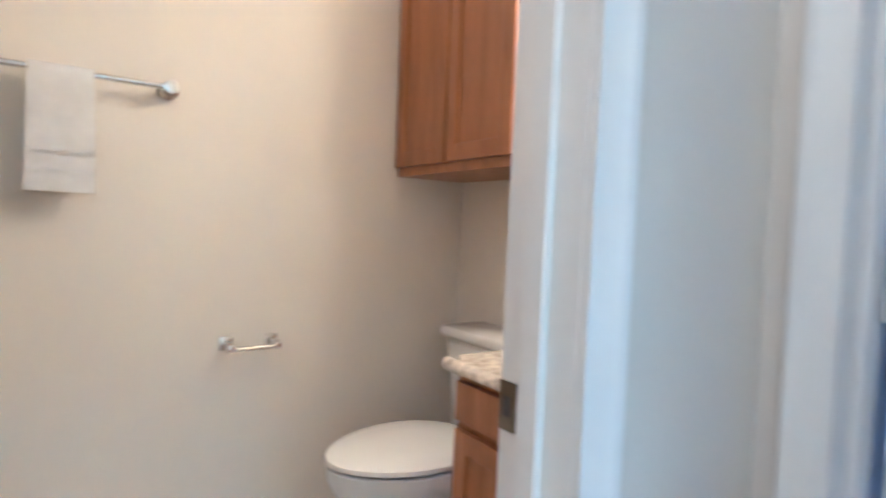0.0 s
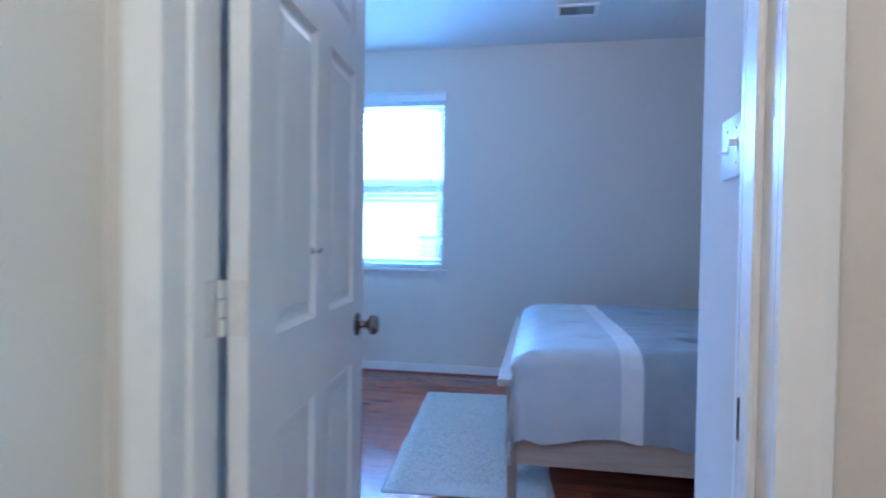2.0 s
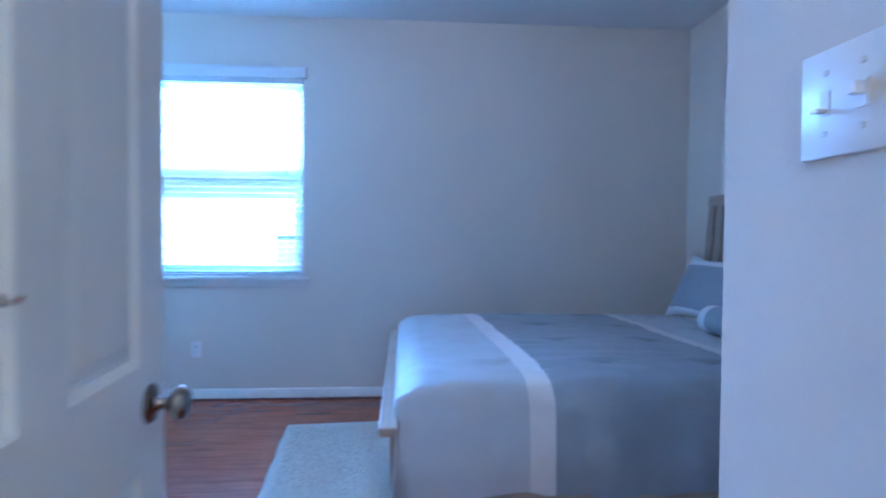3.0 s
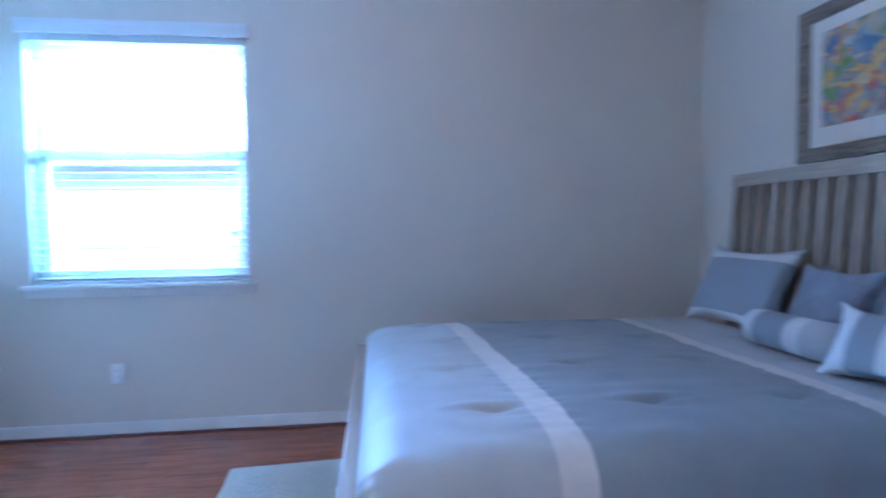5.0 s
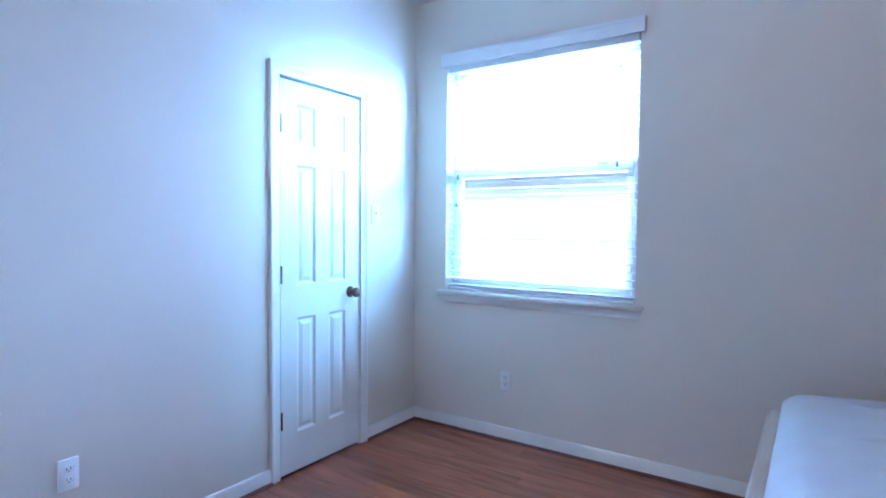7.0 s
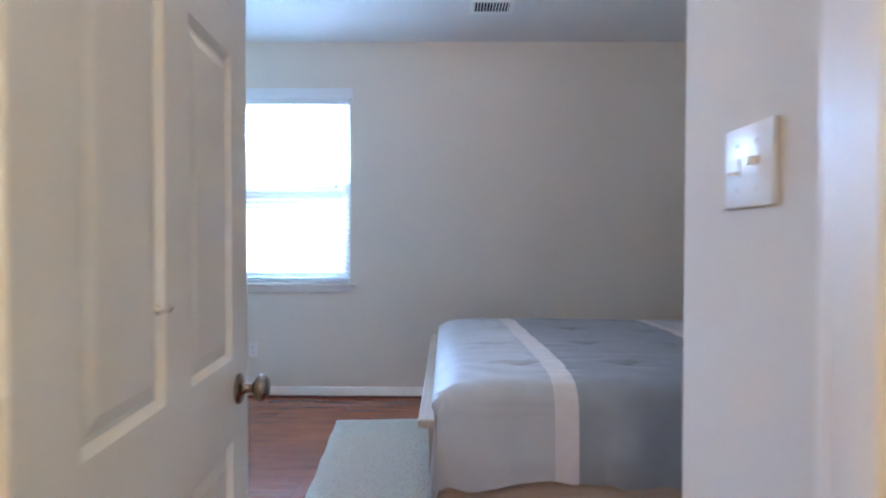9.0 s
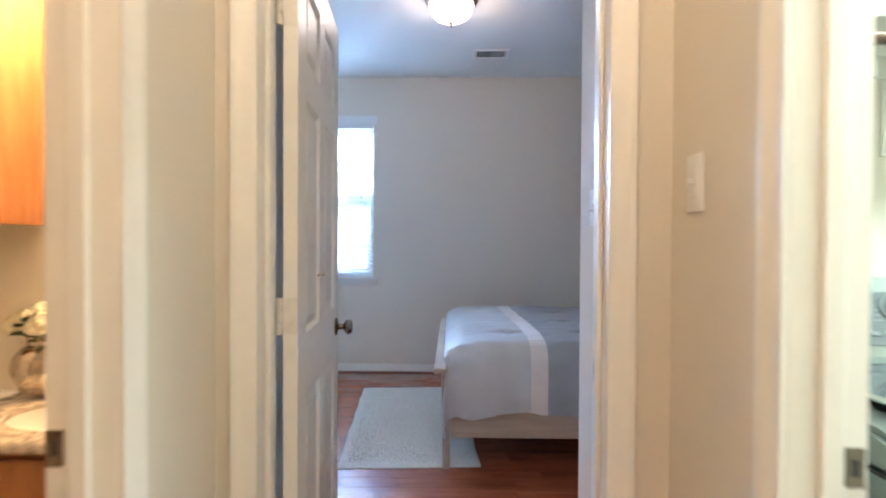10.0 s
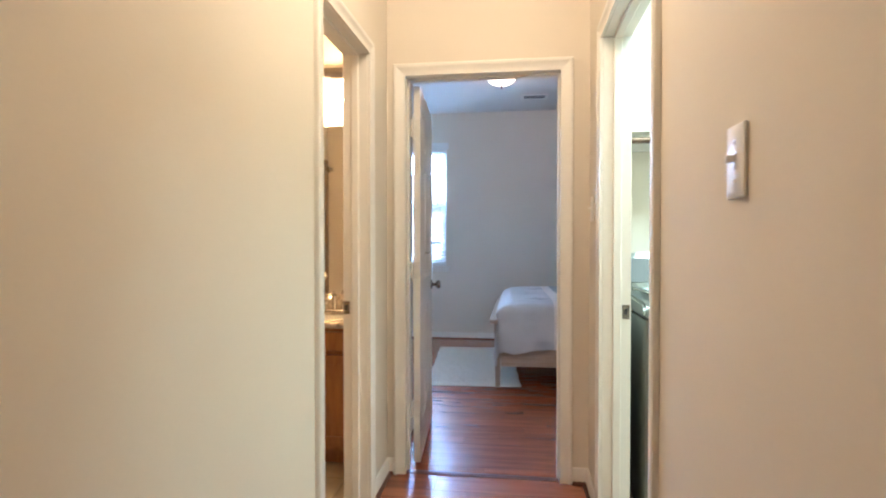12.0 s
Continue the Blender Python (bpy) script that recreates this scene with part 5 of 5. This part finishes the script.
hb_.visible_shadow = False

# ---- outside the window ----
FX = 8.25
house = thing("neighbour_house", (FX, 1.5, -0.5), "pale sided neighbour house with one window, grey shingle roof", "house")
part("wall", boxes((FX, FX + 0.2, -7, 0.72, -0.5, 5.2), (FX, FX + 0.2, 1.86, 10, -0.5, 5.2), (FX, FX + 0.2, 0.72, 1.86, 1.23, 5.2), (FX, FX + 0.2, 0.72, 1.86, -0.5, -0.10)), M_SIDING, house)
for k in range(38):
    z = -0.5 + k * 0.15
    for y0, y1 in (((-7, 10),) if not -0.1 < z + 0.075 < 1.23 else ((-7, 0.72), (1.86, 10))):
        bm = bmesh.new()
        v = [bm.verts.new(c) for c in ((FX - 0.022, y0, z), (FX - 0.022, y1, z), (FX - 0.004, y1, z + 0.15), (FX - 0.004, y0, z + 0.15), (FX - 0.001, y0, z), (FX - 0.001, y1, z))]
        bm.faces.new(v[:4])
        bm.faces.new((v[0], v[4], v[5], v[1]))
        bmesh.ops.recalc_face_normals(bm, faces=bm.faces)
        part("siding_board", bm, M_SIDING, house)
bm = bmesh.new()
v = [bm.verts.new(c) for c in ((FX - 0.45, -7.3, 5.0), (FX - 0.45, 10.3, 5.0), (FX + 5, 10.3, 7.6), (FX + 5, -7.3, 7.6), (FX - 0.45, -7.3, 5.18), (FX - 0.45, 10.3, 5.18), (FX + 5, 10.3, 7.78), (FX + 5, -7.3, 7.78))]
for f in ((0, 1, 2, 3), (4, 7, 6, 5), (0, 4, 5, 1), (2, 6, 7, 3), (0, 3, 7, 4), (1, 5, 6, 2)):
    bm.faces.new([v[i] for i in f])
part("roof", bm, M_ROOF, house)
part("eave", boxes((FX - 0.34, FX - 0.30, -7, 10, 1.86, 2.02), (FX - 0.30, FX - 0.023, -7, 10, 1.89, 1.93), bevel=0.004), M_SIDING, house, "pale eave board with a closed soffit")
hw = part("window", boxes((FX - 0.03, FX + 0.03, 0.72, 0.78, -0.10, 1.23), (FX - 0.03, FX + 0.03, 1.80, 1.86, -0.10, 1.23), (FX - 0.03, FX + 0.03, 0.78, 1.80, 1.17, 1.23), (FX - 0.03, FX + 0.03, 0.78, 1.80, -0.10, -0.04), (FX - 0.02, FX + 0.02, 0.78, 1.80, 0.54, 0.58)), M_PLASTIC, house)
part("pane", boxes((FX + 0.03, FX + 0.04, 0.78, 1.80, -0.04, 1.17)), material("dull_pane", (0.40, 0.42, 0.44), 0.1, vary=0.05), hw, "grey window glass")


def pillow_mesh(w, h, t, n=26, pinch=0.055):
    """A stuffed cover with drawn-in sides and pointed corners; u runs along the height."""
    bm = bmesh.new()
    uvl = bm.loops.layers.uv.new("UVMap")
    g = {}
    for s in (1, -1):
        for i in range(n + 1):
            for j in range(n + 1):
                a, b = 2 * i / n - 1, 2 * j / n - 1
                edge = i in (0, n) or j in (0, n)
                if edge and s == -1:
                    g[s, i, j] = g[1, i, j]
                    continue
                x = a * (w / 2 - pinch * (1 - b * b) ** 1 * abs(a) ** 3)
                z = b * (h / 2 - pinch * (1 - a * a) ** 1 * abs(b) ** 3)
                puff = ((1 - a * a) * (1 - b * b)) ** 0.42
                y = 0 if edge else s * t / 2 * puff + 0.006 * noise.noise((x * 9, z * 9, s * 3 + w))
                g[s, i, j] = bm.verts.new((x, y, z))
        for i in range(n):
            for j in range(n):
                q = [(i, j), (i + 1, j), (i + 1, j + 1), (i, j + 1)]
                f = bm.faces.new([g[s, a, b] for a, b in (q if s == -1 else q[::-1])])
                for lp, (a, b) in zip(f.loops, q if s == -1 else q[::-1]):
                    lp[uvl].uv = (b / n, a / n)
    return bm


def banded(name, rows, axis):
    """Cloth with bands along one way of its UV map."""
    m = M_LIGHTCLOTH.copy()
    m.name = name
    t = m.node_tree
    p = t.nodes["Principled BSDF"]
    co = t.nodes.new("ShaderNodeTexCoord")
    sep = t.nodes.new("ShaderNodeSeparateXYZ")
    t.links.new(co.outputs["UV"], sep.inputs[0])
    ramp = t.nodes.new("ShaderNodeValToRGB")
    ramp.color_ramp.interpolation = "CONSTANT"
    el = ramp.color_ramp.elements
    el[0].position, el[0].color = rows[0][0], (*rows[0][1], 1)
    el[1].position, el[1].color = rows[1][0], (*rows[1][1], 1)
    for pos, c in rows[2:]:
        el.new(pos).color = (*c, 1)
    t.links.new(sep.outputs[axis], ramp.inputs[0])
    t.links.new(ramp.outputs[0], p.inputs["Base Color"])
    return m


SL, WH, PG = (0.325, 0.355, 0.40), (0.74, 0.745, 0.75), (0.53, 0.545, 0.57)
M_SHAM = banded("sham_cloth", ((0.0, WH), (0.13, SL), (0.80, WH), (0.90, PG)), 0)
M_BOLST = banded("bolster_cloth", ((0.0, WH), (0.24, SL), (0.46, WH), (0.70, PG)), 1)
M_QUILT = material("ribbed_slate_cloth", (0.30, 0.32, 0.38), 0.9, vary=0.12, scale=22, bump=0.7, grain=130)


def pillow(name, w, h, t, mat, m, label, group):
    ob = solid(name, pillow_mesh(w, h, t), mat, label, "pillow", group, smooth=180)
    ob.matrix_world = m
    return ob


TZ = 0.682
pillow("sham_pillow", 0.63, 0.47, 0.16, M_SHAM, pose(4.39, -1.69, TZ + 0.185, 27, 0, 5), "grey sham pillow with white bands propped on the headboard", "sham pillows")
pillow("sham_pillow", 0.63, 0.43, 0.16, M_SHAM, pose(3.31, -1.69, TZ + 0.165, 26, 0, -3), "grey sham pillow with white bands propped on the headboard", "sham pillows")
pillow("square_pillow", 0.42, 0.40, 0.15, M_QUILT, pose(3.80, -1.675, TZ + 0.160, 24, 0, 4), "ribbed slate square pillow leaning between the shams", "square pillows")
pillow("sham_pillow", 0.50, 0.36, 0.14, M_QUILT, pose(3.80, -1.77, TZ + 0.165, 18, 0, -5), "slate pillow behind the square pillow", "sham pillows")
pillow("accent_pillow", 0.48, 0.29, 0.15, M_BOLST, pose(3.27, -1.445, TZ + 0.110, -27, 0, 191), "small oblong pillow with white and slate stripes", "accent pillows")

# bolster: a stuffed roll lying on the comforter
bm = bmesh.new()
uvl = bm.loops.layers.uv.new("UVMap")
NB, NR = 28, 24
ringb = []
for i in range(NB + 1):
    u = i / NB
    e = min(u, 1 - u)
    r = 0.083 * min(1.0, (e / 0.07)) ** 0.5 if e < 0.07 else 0.083
    r = max(r, 0.012) * (1 + 0.03 * noise.noise((u * 8, 0, 4)))
    ringb.append([bm.verts.new(((u - 0.5) * 0.49, r * math.cos(2 * math.pi * k / NR), 0.92 * r * math.sin(2 * math.pi * k / NR))) for k in range(NR)])
for i in range(NB):
    for k in range(NR):
        f = bm.faces.new((ringb[i][k], ringb[i][(k + 1) % NR], ringb[i + 1][(k + 1) % NR], ringb[i + 1][k]))
        for lp, a in zip(f.loops, (i, i, i + 1, i + 1)):
            lp[uvl].uv = (0.5, a / NB)
bm.faces.new(ringb[0])
bm.faces.new(ringb[-1])
bmesh.ops.recalc_face_normals(bm, faces=bm.faces)
bol = solid("bolster_pillow", bm, banded("roll_cloth", ((0.0, PG), (0.06, PG), (0.30, WH), (0.46, SL), (0.80, WH)), 1), "round bolster pillow with slate and white stripes on the bed", "pillow", smooth=60)
bol.matrix_world = pose(3.745, -1.475, TZ + 0.070, 0, 0, 2)

# framed painting over the bed
PX0, PX1, PZ0, PZ1 = 3.395, 4.295, 1.487, 2.212
art = thing("framed_painting", (3.845, HY, PZ0), "bright abstract painting, white mat, weathered frame, above headboard", "painting")
FW = 0.066
prof_out = ((0.0, 0.002), (0.0, 0.030), (0.018, 0.036), (0.055, 0.024), (FW, 0.016), (FW, 0.002))
for side in range(4):
    bm = bmesh.new()
    rr = []
    for end in (0, 1):
        ring = []
        for inset, o in prof_out:
            c = ((PX0 + inset, PZ0 + inset), (PX1 - inset, PZ0 + inset), (PX1 - inset, PZ1 - inset), (PX0 + inset, PZ1 - inset))[(side + end) % 4]
            ring.append(bm.verts.new((c[0], HY + o, c[1])))
        rr.append(ring)
    for i in range(len(prof_out)):
        j = (i + 1) % len(prof_out)
        bm.faces.new((rr[0][i], rr[0][j], rr[1][j], rr[1][i]))
    bmesh.ops.recalc_face_normals(bm, faces=bm.faces)
    part("frame_side", bm, M_FRAME, art)
part("mat_board", boxes((PX0 + FW, PX1 - FW, HY + 0.003, HY + 0.010, PZ0 + FW, PZ1 - FW)), M_MAT, art)


def painting_material():
    """Loose strokes of blue, orange, red, yellow, green and white."""
    m = bpy.data.materials.new("painted_canvas")
    m.use_nodes = True
    t = m.node_tree
    p = t.nodes["Principled BSDF"]
    p.inputs["Roughness"].default_value = 0.5
    co = t.nodes.new("ShaderNodeTexCoord")
    warp = t.nodes.new("ShaderNodeTexNoise")
    warp.inputs["Scale"].default_value = 9
    mul = t.nodes.new("ShaderNodeVectorMath")
    mul.operation = "MULTIPLY_ADD"
    t.links.new(co.outputs["Object"], warp.inputs["Vector"])
    t.links.new(warp.outputs["Color"], mul.inputs[0])
    mul.inputs[1].default_value = (0.26, 0.26, 0.26)
    t.links.new(co.outputs["Object"], mul.inputs[2])
    vor = t.nodes.new("ShaderNodeTexVoronoi")
    vor.feature = "SMOOTH_F1"
    vor.inputs["Smoothness"].default_value = 0.25
    vor.inputs["Scale"].default_value = 19
    t.links.new(mul.outputs[0], vor.inputs["Vector"])
    sep = t.nodes.new("ShaderNodeSeparateColor")
    t.links.new(vor.outputs["Color"], sep.inputs[0])
    ramp = t.nodes.new("ShaderNodeValToRGB")
    ramp.color_ramp.interpolation = "LINEAR"
    cs = ((0.0, (0.04, 0.16, 0.42)), (0.14, (0.30, 0.42, 0.55)), (0.24, (0.68, 0.52, 0.16)), (0.34, (0.70, 0.26, 0.05)), (0.44, (0.08, 0.33, 0.46)), (0.56, (0.62, 0.09, 0.06)), (0.66, (0.70, 0.53, 0.10)), (0.78, (0.55, 0.60, 0.66)), (0.88, (0.10, 0.18, 0.14)), (0.95, (0.16, 0.30, 0.09)))
    el = ramp.color_ramp.elements
    el[0].position, el[0].color = cs[0][0], (*cs[0][1], 1)
    el[1].position, el[1].color = cs[1][0], (*cs[1][1], 1)
    for pos, c in cs[2:]:
        el.new(pos).color = (*c, 1)
    t.links.new(sep.outputs[0], ramp.inputs[0])
    n2 = t.nodes.new("ShaderNodeTexNoise")
    n2.inputs["Scale"].default_value = 55
    n2.inputs["Detail"].default_value = 5
    t.links.new(co.outputs["Object"], n2.inputs["Vector"])
    mx = t.nodes.new("ShaderNodeMix")
    mx.data_type, mx.blend_type = "RGBA", "OVERLAY"
    mx.inputs["Factor"].default_value = 0.6
    t.links.new(ramp.outputs[0], mx.inputs["A"])
    t.links.new(n2.outputs[0], mx.inputs["B"])
    t.links.new(mx.outputs["Result"], p.inputs["Base Color"])
    return m


part("canvas", boxes((PX0 + FW + 0.068, PX1 - FW - 0.068, HY + 0.0105, HY + 0.013, PZ0 + FW + 0.090, PZ1 - FW - 0.062)), painting_material(), art, "bright abstract painted picture")
glz = part("glazing", boxes((PX0 + FW - 0.004, PX1 - FW + 0.004, HY + 0.0145, HY + 0.0155, PZ0 + FW - 0.004, PZ1 - FW + 0.004)), M_GLASS, art)
glz.visible_shadow = False


# ---- switches, outlets, vent ----
def wall_plate(name, at, axis, out, gangs, kind_, label, category, group):
    """A cover plate with toggles or sockets. axis: the way along the wall; out: +1 or -1, away from the wall."""
    ob = thing(name, at, label, category, group)
    w, h = 0.070 + 0.046 * (gangs - 1), 0.115 if gangs < 2 else 0.108
    x, y, z = at

    def bx(s0, s1, d0, d1, z0, z1, bev=0.0):
        bm = bmesh.new()
        if axis == "x":
            return box(bm, x + s0, x + s1, y + out * d0, y + out * d1, z + z0, z + z1, bev)
        return box(bm, x + out * d0, x + out * d1, y + s0, y + s1, z + z0, z + z1, bev)
    part("cover_plate", bx(-w / 2, w / 2, 0.0005, 0.007, -h / 2, h / 2, 0.0025), M_PLASTIC, ob, smooth=40)
    for g in range(gangs):
        c = (g - (gangs - 1) / 2) * 0.046
        if kind_ == "switch":
            part("slot_collar", bx(c - 0.006, c + 0.006, 0.0072, 0.0085, -0.0125, 0.0125), M_PLASTIC, ob)
            up = 1 if g % 2 == 0 else -1
            part("toggle", bx(c - 0.0048, c + 0.0048, 0.0086, 0.0205, 0.002 * up - 0.004, 0.002 * up + 0.008 * up, 0.001), M_PLASTIC, ob, "ivory switch toggle")
            for zz in (-0.030, 0.030):
                part("screw", bx(c - 0.003, c + 0.003, 0.0072, 0.0082, zz - 0.003, zz + 0.003, 0.001), M_HINGEPAINT, ob)
        else:
            for zz in (-0.0195, 0.0195):
                sock = part("socket", bx(c - 0.0165, c + 0.0165, 0.0072, 0.0090, zz - 0.0135, zz + 0.0135, 0.003), M_PLASTIC, ob, smooth=40)
                for s in (-0.0065, 0.0065):
                    part("slot", bx(c + s - 0.0012, c + s + 0.0012, 0.0091, 0.0094, zz - 0.002, zz + 0.007), M_SLOT, sock)
                part("slot", bx(c - 0.0022, c + 0.0022, 0.0091, 0.0094, zz - 0.009, zz - 0.005), M_SLOT, sock)
    return ob


wall_plate("light_switch", (1.090, HR, 1.350), "x", 1, 1, "switch", "white single toggle switch plate on the hall wall", "light switch", "light switches")
wall_plate("light_switch", (-0.661, HR, 1.330), "x", 1, 1, "switch", "white single toggle switch plate beside the laundry doorway", "light switch", "light switches")
wall_plate("light_switch", (1.580, NK, 1.330), "x", 1, 2, "switch", "white double toggle switch plate inside the bedroom door", "light switch", "light switches")
wall_plate("light_switch", (4.737, CY, 1.366), "x", -1, 1, "switch", "white single toggle switch plate beside the closet door", "light switch", "light switches")
wall_plate("wall_outlet", (WX, 1.668, 0.366), "y", -1, 1, "outlet", "white duplex outlet low on the wall under the window", "outlet", "wall outlets")
wall_plate("wall_outlet", (3.053, CY, 0.386), "x", -1, 1, "outlet", "white duplex outlet low on the closet wall", "outlet", "wall outlets")

vent = thing("ceiling_vent", (4.495, -0.12, CEIL), "white louvred air register with dark gaps in the ceiling", "air vent")
VX0, VX1, VY0, VY1 = 4.39, 4.60, -0.265, 0.022
# ceiling is uncut here: near-black sheet carries the duct's shade between the slats
part("backing", boxes((VX0 + 0.02, VX1 - 0.02, VY0 + 0.02, VY1 - 0.02, CEIL - 0.002, CEIL - 0.0005)), material("duct_shade", (0.012, 0.012, 0.014), 0.8, vary=0.02), vent)
part("frame", boxes((VX0, VX1, VY0, VY0 + 0.028, CEIL - 0.010, CEIL - 0.0005), (VX0, VX1, VY1 - 0.028, VY1, CEIL - 0.010, CEIL - 0.0005), (VX0, VX0 + 0.028, VY0 + 0.028, VY1 - 0.028, CEIL - 0.010, CEIL - 0.0005), (VX1 - 0.028, VX1, VY0 + 0.028, VY1 - 0.028, CEIL - 0.010, CEIL - 0.0005), bevel=0.002), M_TRIM, vent)
for k in range(13):
    y = VY0 + 0.036 + k * 0.0199
    bm = bmesh.new()
    box(bm, VX0 + 0.03, VX1 - 0.03, y - 0.0048, y + 0.0048, CEIL - 0.0045, CEIL - 0.0035)
    bmesh.ops.rotate(bm, cent=(0, y, CEIL - 0.004), matrix=Matrix.Rotation(radians(48 if k < 6 else -48), 3, "X"), verts=bm.verts)
    bmesh.ops.translate(bm, vec=(0, 0, -0.002), verts=bm.verts)
    part("slat", bm, M_TRIM, vent)


# ---- floor planks, last ----
def plank_mesh(width, length):
    bm = bmesh.new()
    b = 0.0007
    z1, z0 = 0.0, -0.014
    c = ((0, 0), (width, 0), (width, length), (0, length))
    lo = [bm.verts.new((x, y, z0)) for x, y in c]
    mid = [bm.verts.new((x, y, z1 - b)) for x, y in c]
    hi = [bm.verts.new((x, y, z1)) for x, y in ((b, b), (width - b, b), (width - b, length - b), (b, length - b))]
    for i in range(4):
        j = (i + 1) % 4
        bm.faces.new((lo[i], lo[j], mid[j], mid[i]))
        bm.faces.new((mid[i], mid[j], hi[j], hi[i]))
    bm.faces.new(hi)
    return mesh_of("plank", bm, M_FLOOR, 0)


PLANKS = {}


def lay(x0, x1, y0, y1, w, rng):
    """Staggered rows of planks that run across the hall's way, along y."""
    x = x0
    while x < x1 - 0.01:
        ww = round(min(w, x1 - x), 3)
        y, first = y0, True
        while y < y1 - 0.01:
            ln = rng.choice((0.3, 0.45, 0.6, 0.75, 0.9)) if first else rng.choice((0.6, 0.9, 1.2))
            first = False
            ln = round(min(ln, y1 - y), 3)
            if (ww, ln) not in PLANKS:
                PLANKS[(ww, ln)] = plank_mesh(ww - 0.0003, ln - 0.0003)
            ob = new("plank", PLANKS[(ww, ln)])
            ob.location = (x, y, 0)
            ob.parent = floor
            y += ln
        x += w


solid("threshold", extrude_profile([(0, 0.0005), (0.045, 0.0005), (0.040, 0.005), (0.022, 0.007), (0.005, 0.005)], (1.262, DR, 0), (1.262, DL, 0)), M_SHOE, "dark wood threshold strip in the bedroom doorway", "threshold", kind="structure")
rng = random.Random(4)
lay(-3.2, D0, HR, HL, 0.118, rng)
lay(D0, 1.787, NK, HL, 0.118, rng)
lay(1.787, WX, HY, CY, 0.118, rng)
solid("ground", boxes((WX + 0.6, 60, -60, 60, -0.6, -0.5)), M_GRASS, "lawn outside the window", "ground", kind="structure")
